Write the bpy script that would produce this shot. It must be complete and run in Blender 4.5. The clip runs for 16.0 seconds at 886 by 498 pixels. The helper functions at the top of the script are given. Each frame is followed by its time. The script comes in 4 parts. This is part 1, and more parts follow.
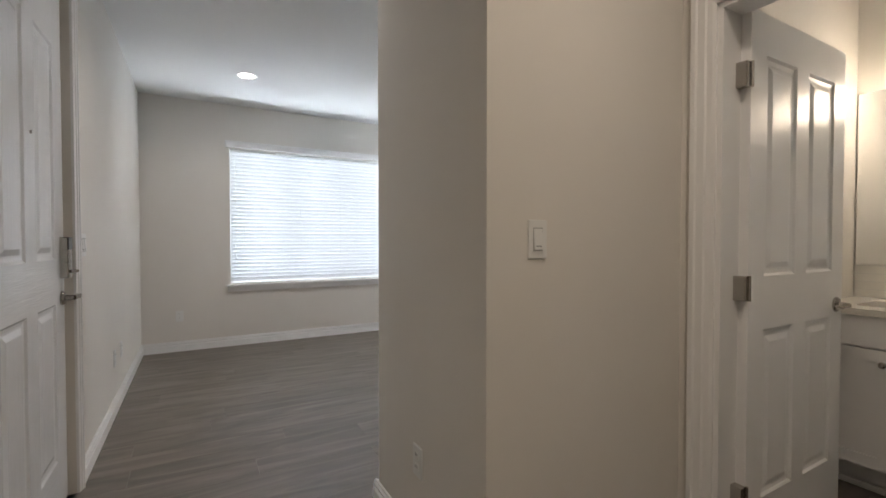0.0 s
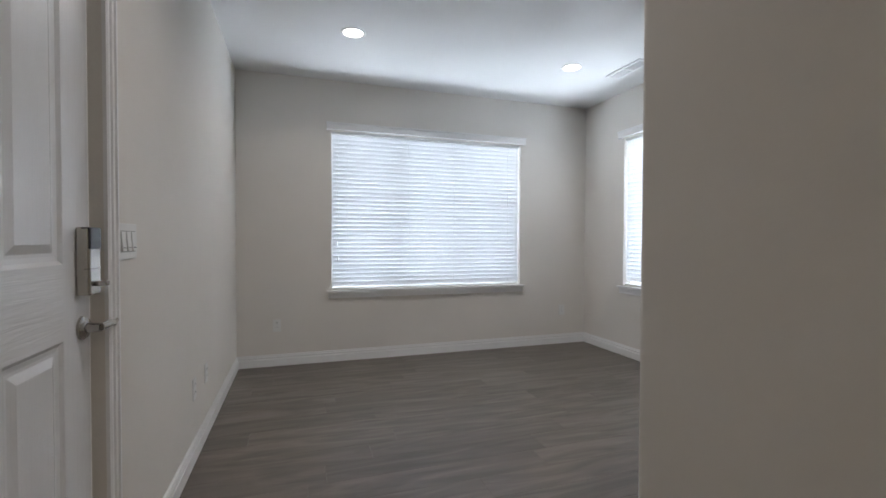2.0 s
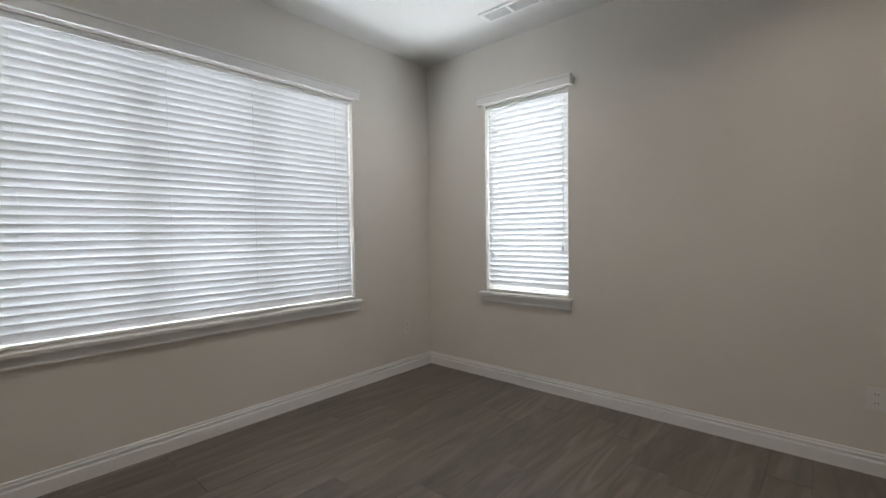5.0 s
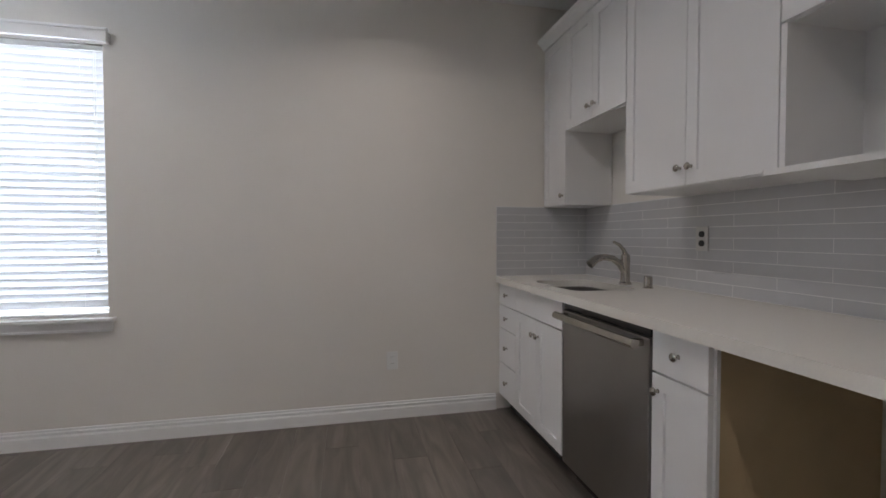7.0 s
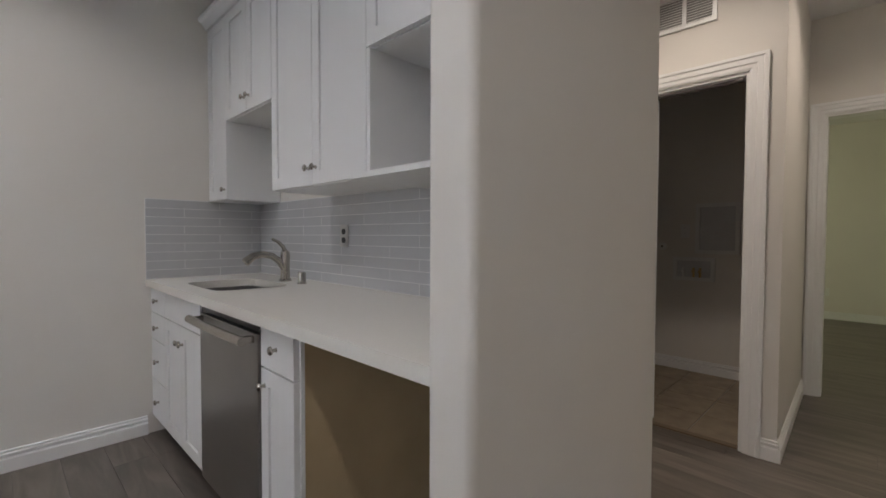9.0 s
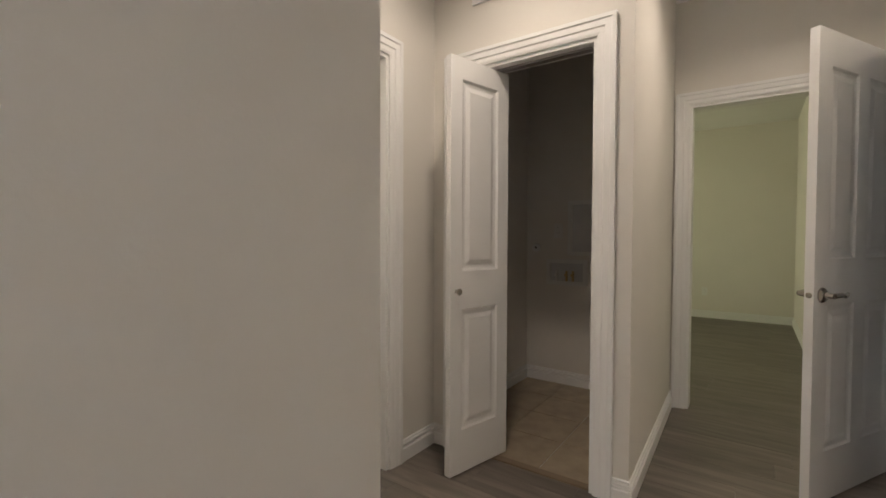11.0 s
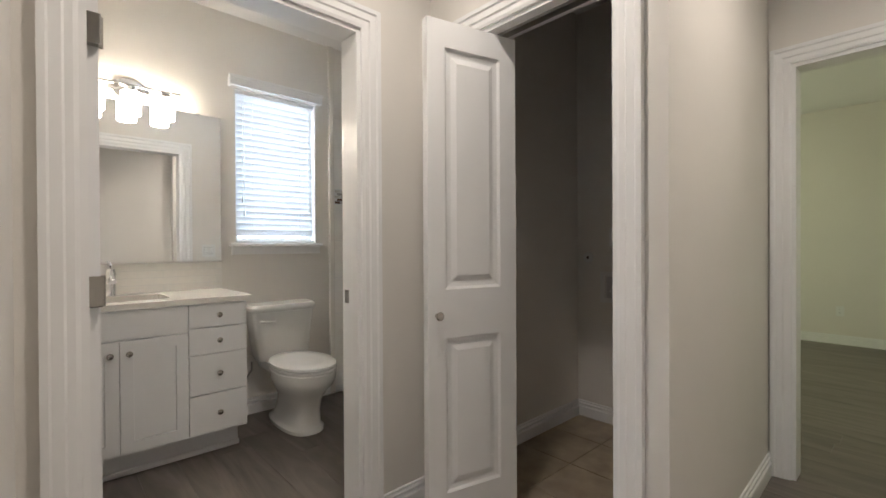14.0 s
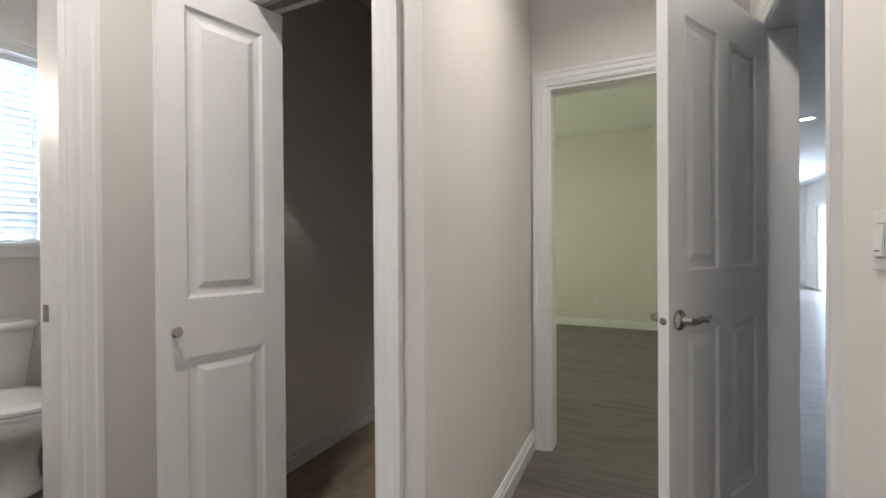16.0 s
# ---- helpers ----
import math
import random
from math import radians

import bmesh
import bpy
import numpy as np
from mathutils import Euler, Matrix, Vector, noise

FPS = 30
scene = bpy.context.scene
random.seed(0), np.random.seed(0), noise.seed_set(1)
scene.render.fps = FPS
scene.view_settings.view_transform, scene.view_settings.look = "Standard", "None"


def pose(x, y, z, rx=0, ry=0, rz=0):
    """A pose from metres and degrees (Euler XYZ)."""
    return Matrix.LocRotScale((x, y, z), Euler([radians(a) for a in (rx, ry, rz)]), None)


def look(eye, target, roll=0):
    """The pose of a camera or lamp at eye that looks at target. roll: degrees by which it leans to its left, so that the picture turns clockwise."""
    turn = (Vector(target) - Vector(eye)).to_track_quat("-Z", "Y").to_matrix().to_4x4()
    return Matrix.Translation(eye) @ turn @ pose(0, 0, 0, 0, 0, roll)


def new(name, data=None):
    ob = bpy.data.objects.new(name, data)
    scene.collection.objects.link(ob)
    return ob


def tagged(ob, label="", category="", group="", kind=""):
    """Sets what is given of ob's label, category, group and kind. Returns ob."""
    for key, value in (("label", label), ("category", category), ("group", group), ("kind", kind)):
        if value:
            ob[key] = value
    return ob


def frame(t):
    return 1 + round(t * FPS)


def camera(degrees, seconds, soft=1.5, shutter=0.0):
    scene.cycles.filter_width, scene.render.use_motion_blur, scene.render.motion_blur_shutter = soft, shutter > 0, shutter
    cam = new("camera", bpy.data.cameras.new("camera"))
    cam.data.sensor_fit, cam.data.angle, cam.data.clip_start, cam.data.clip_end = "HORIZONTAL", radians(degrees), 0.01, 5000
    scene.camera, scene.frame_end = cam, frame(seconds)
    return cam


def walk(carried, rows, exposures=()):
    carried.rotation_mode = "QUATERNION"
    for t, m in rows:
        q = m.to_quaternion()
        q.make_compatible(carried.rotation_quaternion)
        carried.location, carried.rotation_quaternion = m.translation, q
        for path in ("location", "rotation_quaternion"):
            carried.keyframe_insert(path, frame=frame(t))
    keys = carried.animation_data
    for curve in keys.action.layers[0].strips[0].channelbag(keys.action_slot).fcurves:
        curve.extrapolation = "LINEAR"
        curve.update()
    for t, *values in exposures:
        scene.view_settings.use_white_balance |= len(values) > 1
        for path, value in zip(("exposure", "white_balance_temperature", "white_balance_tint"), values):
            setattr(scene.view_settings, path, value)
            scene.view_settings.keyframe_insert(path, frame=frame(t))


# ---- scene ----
cam = camera(90.5, 16.0, soft=1.6)
PATH = [
    (0, (0.504, 0.459, 1.208), (1.486, 2.201, 1.167), 0.0),
    (0.5, (0.518, 0.707, 1.203), (1.316, 2.54, 1.164), -0.0),
    (1, (0.521, 0.977, 1.203), (1.203, 2.857, 1.162), 0.1),
    (1.5, (0.519, 1.273, 1.195), (1.154, 3.169, 1.158), 0.1),
    (2, (0.541, 1.588, 1.189), (1.167, 3.487, 1.15), 0.2),
    (2.5, (0.564, 1.895, 1.188), (1.18, 3.798, 1.149), 0.3),
    (3, (0.568, 2.19, 1.189), (1.182, 4.094, 1.15), 0.2),
    (5.5, (0.852, 3.304, 1.224), (2.614, 4.248, 1.157), -0.7),
    (6, (0.922, 3.33, 1.175), (2.86, 3.824, 1.128), -0.6),
    (6.5, (0.942, 3.334, 1.181), (2.941, 3.341, 1.127), -0.5),
    (7, (0.929, 3.294, 1.178), (2.882, 2.866, 1.121), -0.1),
    (7.5, (0.895, 3.234, 1.174), (2.738, 2.459, 1.116), 0.0),
    (8, (0.854, 3.156, 1.168), (2.56, 2.114, 1.113), 0.2),
    (8.5, (0.798, 3.053, 1.174), (2.354, 1.798, 1.114), 0.3),
    (9, (0.739, 2.903, 1.168), (2.144, 1.481, 1.107), 0.2),
    (9.5, (0.71, 2.75, 1.162), (1.972, 1.2, 1.102), 0.3),
    (10, (0.7, 2.539, 1.163), (1.857, 0.909, 1.105), 0.3),
    (12.5, (0.609, 1.557, 1.142), (1.79, -0.057, 1.115), -0.5),
    (13, (0.616, 1.483, 1.149), (1.972, 0.014, 1.128), -0.6),
    (13.5, (0.608, 1.456, 1.16), (2.068, 0.09, 1.144), -0.4),
    (14, (0.586, 1.429, 1.16), (2.063, 0.08, 1.148), -0.3),
    (14.5, (0.566, 1.421, 1.159), (2.026, 0.053, 1.15), -0.3),
    (15, (0.541, 1.407, 1.163), (1.85, -0.105, 1.154), -0.2),
    (15.5, (0.503, 1.334, 1.164), (1.588, -0.346, 1.155), -0.3),
    (16, (0.494, 1.192, 1.154), (1.357, -0.612, 1.143), -0.4),
]
EXPOSURES = [(0.0, -0.12, 6450, 14), (1.0, -0.24, 6150, 14), (2.0, -0.38, 6200, 14), (3.0, -0.6, 6250, 14), (5.5, -0.75, 6900, 14), (6.5, -0.6, 6600, 16), (8.0, -0.15, 6150, 18), (9.0, -0.05, 6150, 15), (10.0, 0.15, 6400, 14), (12.5, 0.65, 6250, 13), (14.5, 0.74, 5750, 12), (16.0, 0.92, 5600, 12)]
walk(cam, [(t, look(eye, target, roll)) for t, eye, target, roll in PATH], exposures=EXPOSURES)

# ---- world and daylight ----
world = bpy.data.worlds.new("world")
scene.world = world
world.use_nodes = True
sky = world.node_tree.nodes.new("ShaderNodeTexSky")
sky.sky_type = "NISHITA"
sky.sun_disc = False
sky.sun_elevation = radians(40)
sky.sun_rotation = radians(200)
world.node_tree.links.new(sky.outputs[0], world.node_tree.nodes["Background"].inputs[0])
world.node_tree.nodes["Background"].inputs[1].default_value = 0.15


def area_light(name, m, sx, sy, power, color):
    lamp = bpy.data.lights.new(name, "AREA")
    lamp.shape = "RECTANGLE"
    lamp.size, lamp.size_y, lamp.energy, lamp.color = sx, sy, power, color
    ob = new(name, lamp)
    ob.matrix_world = m
    return ob


DAY = (0.83, 0.925, 1.0)
area_light("daylight_north", look((1.88, 6.32, 1.46), (1.88, 0, 1.2)), 2.0, 1.5, 255, DAY)
area_light("daylight_east", look((4.08, 4.99, 1.46), (0, 4.99, 1.2)), 0.72, 1.5, 88, DAY)
area_light("daylight_bath", look((4.08, 0.1, 1.7), (0, 0.1, 1.5)), 0.55, 1.0, 30, DAY)
area_light("daylight_bedroom", look((4.0, -3.6, 1.5), (0, -3.6, 1.2)), 1.6, 1.4, 15.5, (1.0, 0.955, 0.53))
LIVING, HALL = (1.0, 0.93, 0.84), (1.0, 0.85, 0.67)
# Second HALL entry: unseen downlight added to brighten the half-open hall door.
DOWNLIGHTS = ((0.936, 4.95, 6.5, LIVING), (2.87, 4.99, 6.5, LIVING), (0.936, 3.1, 6.5, LIVING), (2.87, 3.1, 6.5, LIVING), (1.45, 0.72, 7.0, HALL), (0.50, -0.25, 6.0, HALL), (-1.27, -5.82, 10, LIVING), (-1.27, -9.5, 10, LIVING))
area_light("daylight_patio", look((-3.55, -11.5, 1.2), (0, -11.5, 0.9)), 2.2, 2.0, 105, DAY)


# ---- materials ----
def material(name, color, rough=0.5, metal=0.0, spread=0.06, scale=6.0, fine=140.0, bump=0.05, spec=0.5, per_object=0.0):
    """Painted or plain surface: broad tone shifts, fine grain in the relief."""
    mat = bpy.data.materials.new(name)
    mat.use_nodes = True
    nt = mat.node_tree
    n, l = nt.nodes, nt.links
    bsdf = n["Principled BSDF"]
    coord = n.new("ShaderNodeTexCoord")
    broad = n.new("ShaderNodeTexNoise")
    broad.inputs["Scale"].default_value = scale
    broad.inputs["Detail"].default_value = 4
    l.new(coord.outputs["Object"], broad.inputs["Vector"])
    ramp = n.new("ShaderNodeMapRange")
    ramp.inputs["To Min"].default_value, ramp.inputs["To Max"].default_value = 1 - spread, 1 + spread
    ramp.inputs["From Min"].default_value, ramp.inputs["From Max"].default_value = 0.3, 0.7
    l.new(broad.outputs["Fac"], ramp.inputs["Value"])
    value = ramp.outputs[0]
    if per_object:
        info = n.new("ShaderNodeObjectInfo")
        r2 = n.new("ShaderNodeMapRange")
        r2.inputs["To Min"].default_value, r2.inputs["To Max"].default_value = 1 - per_object, 1 + per_object
        l.new(info.outputs["Random"], r2.inputs["Value"])
        mul = n.new("ShaderNodeMath")
        mul.operation = "MULTIPLY"
        l.new(value, mul.inputs[0])
        l.new(r2.outputs[0], mul.inputs[1])
        value = mul.outputs[0]
    tone = n.new("ShaderNodeVectorMath")
    tone.operation = "SCALE"
    tone.inputs[0].default_value = color
    l.new(value, tone.inputs["Scale"])
    l.new(tone.outputs[0], bsdf.inputs["Base Color"])
    bsdf.inputs["Roughness"].default_value = rough
    bsdf.inputs["Metallic"].default_value = metal
    bsdf.inputs["Specular IOR Level"].default_value = spec
    if bump:
        grain = n.new("ShaderNodeTexNoise")
        grain.inputs["Scale"].default_value = fine
        grain.inputs["Detail"].default_value = 3
        l.new(coord.outputs["Object"], grain.inputs["Vector"])
        bm = n.new("ShaderNodeBump")
        bm.inputs["Strength"].default_value = bump
        bm.inputs["Distance"].default_value = 0.004
        l.new(grain.outputs["Fac"], bm.inputs["Height"])
        l.new(bm.outputs[0], bsdf.inputs["Normal"])
    return mat


def glow(name, color, strength):
    mat = bpy.data.materials.new(name)
    mat.use_nodes = True
    b = mat.node_tree.nodes["Principled BSDF"]
    b.inputs["Base Color"].default_value = (0.9, 0.9, 0.88, 1)
    b.inputs["Emission Color"].default_value = (*color, 1)
    b.inputs["Emission Strength"].default_value = strength
    return mat


WALL = material("wall_paint", (0.76, 0.732, 0.686), 0.75, spread=0.025, scale=1.3, fine=90, bump=0.10, spec=0.3)
CEIL = material("ceiling_paint", (0.80, 0.80, 0.79), 0.85, spread=0.02, scale=1.3, fine=90, bump=0.1, spec=0.25)
TRIM = material("trim_paint", (0.85, 0.85, 0.845), 0.32, spread=0.02, scale=3, fine=60, bump=0.02)
def plank_wood(name):
    """Grey-brown wood-look planks: long streaks, fine grain, a tone of its own for each plank."""
    mat = bpy.data.materials.new(name)
    mat.use_nodes = True
    nt = mat.node_tree
    n, l = nt.nodes, nt.links
    bsdf = n["Principled BSDF"]
    coord, info = n.new("ShaderNodeTexCoord"), n.new("ShaderNodeObjectInfo")
    geo = n.new("ShaderNodeNewGeometry")
    both = n.new("ShaderNodeMath")
    l.new(info.outputs["Random"], both.inputs[0])
    l.new(geo.outputs["Random Per Island"], both.inputs[1])
    frac = n.new("ShaderNodeMath")
    frac.operation = "FRACT"
    l.new(both.outputs[0], frac.inputs[0])
    shift = n.new("ShaderNodeVectorMath")
    shift.operation = "SCALE"
    shift.inputs[0].default_value = (37.0, 19.0, 5.0)
    l.new(frac.outputs[0], shift.inputs["Scale"])
    add = n.new("ShaderNodeVectorMath")
    l.new(geo.outputs["Position"], add.inputs[0])
    l.new(shift.outputs[0], add.inputs[1])

    def streaks(sx, sy, detail, distort):
        mp = n.new("ShaderNodeMapping")
        mp.inputs["Scale"].default_value = (sx, sy, 1)
        l.new(add.outputs[0], mp.inputs["Vector"])
        tx = n.new("ShaderNodeTexNoise")
        tx.inputs["Scale"].default_value = 1
        tx.inputs["Detail"].default_value = detail
        tx.inputs["Distortion"].default_value = distort
        l.new(mp.outputs[0], tx.inputs["Vector"])
        return tx.outputs["Fac"]

    broad, fine = streaks(1.3, 9, 6, 1.8), streaks(5, 110, 4, 0.4)
    mix = n.new("ShaderNodeMix")
    mix.inputs["Factor"].default_value = 0.17
    l.new(broad, mix.inputs["A"])
    l.new(fine, mix.inputs["B"])
    ramp = n.new("ShaderNodeValToRGB")
    ramp.color_ramp.elements[0].position, ramp.color_ramp.elements[0].color = 0.30, (0.100, 0.087, 0.076, 1)
    ramp.color_ramp.elements[1].position, ramp.color_ramp.elements[1].color = 0.72, (0.208, 0.183, 0.159, 1)
    mid = ramp.color_ramp.elements.new(0.5)
    mid.color = (0.148, 0.128, 0.111, 1)
    l.new(mix.outputs["Result"], ramp.inputs["Fac"])
    tone = n.new("ShaderNodeMapRange")
    tone.inputs["To Min"].default_value, tone.inputs["To Max"].default_value = 0.88, 1.12
    l.new(frac.outputs[0], tone.inputs["Value"])
    mul = n.new("ShaderNodeVectorMath")
    mul.operation = "SCALE"
    l.new(ramp.outputs["Color"], mul.inputs[0])
    l.new(tone.outputs[0], mul.inputs["Scale"])
    l.new(mul.outputs[0], bsdf.inputs["Base Color"])
    rough = n.new("ShaderNodeMapRange")
    rough.inputs["To Min"].default_value, rough.inputs["To Max"].default_value = 0.33, 0.48
    l.new(fine, rough.inputs["Value"])
    l.new(rough.outputs[0], bsdf.inputs["Roughness"])
    bm = n.new("ShaderNodeBump")
    bm.inputs["Strength"].default_value, bm.inputs["Distance"].default_value = 0.12, 0.002
    l.new(fine, bm.inputs["Height"])
    l.new(bm.outputs[0], bsdf.inputs["Normal"])
    return mat


def grained(name, color, rough, axis_scale, strength, metal=0.0, spread=0.04):
    """Surface with a grain drawn out along one direction: embossed door skin, brushed steel, plywood."""
    mat = material(name, color, rough, metal, spread, 4.0, bump=0)
    nt = mat.node_tree
    n, l = nt.nodes, nt.links
    coord = n.new("ShaderNodeTexCoord")
    mp = n.new("ShaderNodeMapping")
    mp.inputs["Scale"].default_value = axis_scale
    l.new(coord.outputs["Object"], mp.inputs["Vector"])
    tx = n.new("ShaderNodeTexNoise")
    tx.inputs["Scale"].default_value, tx.inputs["Detail"].default_value, tx.inputs["Distortion"].default_value = 1, 3, 0.8
    l.new(mp.outputs[0], tx.inputs["Vector"])
    bm = n.new("ShaderNodeBump")
    bm.inputs["Strength"].default_value, bm.inputs["Distance"].default_value = strength, 0.003
    l.new(tx.outputs["Fac"], bm.inputs["Height"])
    l.new(bm.outputs[0], n["Principled BSDF"].inputs["Normal"])
    return mat


def blind_vinyl(name):
    """White slats that let part of the daylight through."""
    mat = material(name, (0.86, 0.87, 0.88), 0.4, spread=0.015, bump=0)
    nt = mat.node_tree
    n, l = nt.nodes, nt.links
    tr = n.new("ShaderNodeBsdfTranslucent")
    tr.inputs["Color"].default_value = (0.93, 0.94, 0.96, 1)
    mx = n.new("ShaderNodeMixShader")
    mx.inputs[0].default_value = 0.105
    l.new(n["Principled BSDF"].outputs[0], mx.inputs[1])
    l.new(tr.outputs[0], mx.inputs[2])
    l.new(mx.outputs[0], n["Material Output"].inputs["Surface"])
    return mat


def clear_glass(name):
    mat = bpy.data.materials.new(name)
    mat.use_nodes = True
    b = mat.node_tree.nodes["Principled BSDF"]
    b.inputs["Transmission Weight"].default_value = 1.0
    b.inputs["Roughness"].default_value = 0.0
    b.inputs["IOR"].default_value = 1.45
    b.inputs["Base Color"].default_value = (0.95, 0.98, 0.97, 1)
    return mat


FLOORWOOD = plank_wood("plank_wood")
SUBFLOOR = material("subfloor", (0.05, 0.045, 0.04), 0.8)
DOORPAINT = material("door_paint", (0.84, 0.84, 0.84), 0.28, spread=0.02, scale=3, fine=50, bump=0.03)
RAILGRAIN = grained("embossed_rail_paint", (0.78, 0.79, 0.80), 0.25, (5.0, 70.0, 75.0), 0.38)
DOORGRAIN = grained("embossed_door_paint", (0.78, 0.79, 0.80), 0.25, (70.0, 70.0, 5.0), 0.30)
CABINET = material("cabinet_paint", (0.80, 0.80, 0.80), 0.35, spread=0.015, scale=3, fine=40, bump=0.015)
NICKEL = material("satin_nickel", (0.46, 0.435, 0.40), 0.2, 1.0, spread=0.04, scale=20, bump=0)
CHROME = material("chrome", (0.85, 0.85, 0.86), 0.07, 1.0, spread=0.01, bump=0)
STEEL = grained("brushed_steel", (0.36, 0.35, 0.34), 0.3, (4.0, 4.0, 300.0), 0.06, 1.0)
SINKSTEEL = material("sink_steel", (0.34, 0.33, 0.32), 0.28, 1.0, spread=0.05, bump=0)
PLATESTEEL = material("plate_steel", (0.58, 0.57, 0.55), 0.35, 1.0, spread=0.05, bump=0)
QUARTZ = material("quartz", (0.79, 0.765, 0.71), 0.22, spread=0.02, scale=160, fine=300, bump=0.01)
TILE = material("glazed_tile", (0.52, 0.525, 0.54), 0.10, spread=0.02, scale=14, fine=10, bump=0.03, per_object=0.02)
WHITETILE = material("white_tile", (0.85, 0.83, 0.79), 0.2, spread=0.02, scale=30, fine=40, bump=0.05, per_object=0.02)
GROUT = material("grout", (0.74, 0.74, 0.73), 0.9, spread=0.05, fine=300)
BEIGETILE = material("beige_floor_tile", (0.34, 0.28, 0.20), 0.45, spread=0.18, scale=9, fine=60, bump=0.06, per_object=0.06)
TAN = grained("raw_board", (0.52, 0.40, 0.24), 0.6, (40.0, 40.0, 3.0), 0.03, spread=0.08)
PORCELAIN = material("porcelain", (0.80, 0.79, 0.76), 0.08, spread=0.01, bump=0)
PLASTIC = material("white_plastic", (0.78, 0.78, 0.76), 0.35, spread=0.01, bump=0)
BLACK = material("black_plastic", (0.02, 0.02, 0.022), 0.3, spread=0.1, bump=0)
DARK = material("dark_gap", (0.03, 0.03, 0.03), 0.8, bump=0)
BRASS = material("brass_valve", (0.55, 0.40, 0.18), 0.3, 1.0, bump=0)
GREYBOX = material("grey_panel", (0.60, 0.60, 0.61), 0.5, bump=0)
BROWN = material("brown_mosaic", (0.12, 0.07, 0.045), 0.15, spread=0.2, scale=40, bump=0, per_object=0.4)
SILVERMOSAIC = material("pale_mosaic", (0.5, 0.48, 0.44), 0.15, spread=0.2, scale=40, bump=0, per_object=0.3)
MIRROR = material("mirror", (0.92, 0.93, 0.93), 0.01, 1.0, spread=0.0, bump=0)
BLIND = blind_vinyl("blind_vinyl")
GLASS = clear_glass("glass")
DOWNLIGHT = glow("downlight_lens", (1.0, 0.94, 0.86), 9.0)
SHADE = glow("frosted_shade", (1.0, 0.84, 0.63), 24.5)
SLAB = material("outdoor_ground", (0.35, 0.34, 0.32), 0.9)
ENGRAVED = material("switch_gap", (0.35, 0.35, 0.34), 0.5, bump=0)


# ---- mesh helpers ----
def add_box(bm, x0, x1, y0, y1, z0, z1, bevel=0.0):
    """An axis-aligned block with optional rounded edges."""
    vs = [bm.verts.new(p) for p in ((x0, y0, z0), (x1, y0, z0), (x1, y1, z0), (x0, y1, z0), (x0, y0, z1), (x1, y0, z1), (x1, y1, z1), (x0, y1, z1))]
    fs = [bm.faces.new([vs[i] for i in q]) for q in ((3, 2, 1, 0), (4, 5, 6, 7), (0, 1, 5, 4), (1, 2, 6, 5), (2, 3, 7, 6), (3, 0, 4, 7))]
    if bevel:
        edges = list({e for f in fs for e in f.edges})
        bmesh.ops.bevel(bm, geom=edges, offset=bevel, segments=2, affect="EDGES", profile=0.6)
    return bm


def block(x0, x1, y0, y1, z0, z1, bevel=0.0):
    return add_box(bmesh.new(), x0, x1, y0, y1, z0, z1, bevel)


def mesh_object(name, bm, mat, smooth=False):
    me = bpy.data.meshes.new(name)
    bmesh.ops.recalc_face_normals(bm, faces=bm.faces)
    bm.to_mesh(me)
    bm.free()
    me.materials.append(mat)
    if smooth:
        for p in me.polygons:
            p.use_smooth = True
        me.set_sharp_from_angle(angle=radians(40))
    return new(name, me)


def part(name, bm, mat, parent=None, label="", smooth=False):
    ob = mesh_object(name, bm, mat, smooth)
    if parent:
        ob.parent = parent
    if label:
        ob["label"] = label
    return ob


def setting(name, bm, mat, label, category):
    return tagged(mesh_object(name, bm, mat), label, category, kind="structure")


def thing(name, label, category, m=None, group="", kind=""):
    ob = new(name)
    ob.empty_display_size = 0.05
    if m is not None:
        ob.matrix_world = m
    return tagged(ob, label, category, group, kind)


def wall_mesh(axis, a0, a1, t0, t1, z0=0.0, z1=2.74, holes=()):
    """A wall along x or y with openings (from, to, bottom, top) that go through it."""
    bm = bmesh.new()

    def put(a, b, lo, hi):
        if b - a > 1e-5 and hi - lo > 1e-5:
            if axis == "x":
                add_box(bm, a, b, t0, t1, lo, hi)
            else:
                add_box(bm, t0, t1, a, b, lo, hi)

    at = a0
    for h0, h1, lo, hi in sorted(holes):
        put(at, h0, z0, z1)
        put(h0, h1, z0, lo)
        put(h0, h1, hi, z1)
        at = h1
    put(at, a1, z0, z1)
    return bm


def bullnose_mesh(x0, x1, y0, y1, r=0.019, z1=2.74):
    """A stub wall whose two free corners are rounded."""
    ring = [(x0, y0), (x1, y0)]
    for cx, cy, start in ((x1 - r, y1 - r, 0), (x0 + r, y1 - r, 90)):
        ring += [(cx + r * math.cos(radians(start + 9 * k)), cy + r * math.sin(radians(start + 9 * k))) for k in range(11)]
    bm = bmesh.new()
    low, high = ([bm.verts.new((x, y, z)) for x, y in ring] for z in (0.0, z1))
    for k in range(len(ring)):
        q = (k + 1) % len(ring)
        bm.faces.new((low[k], low[q], high[q], high[k]))
    bm.faces.new(high)
    return bm


def hall_wall_mesh():
    """The hall wall stands a degree and a half out of square."""
    bm = wall_mesh("y", -1.29, -0.03, 1.083, 1.19)
    turn = pose(1.083, 0.09, 0) @ pose(0, 0, 0, 0, 0, 1.45) @ pose(-1.083, -0.09, 0)
    bmesh.ops.transform(bm, matrix=turn, verts=bm.verts)
    return bm


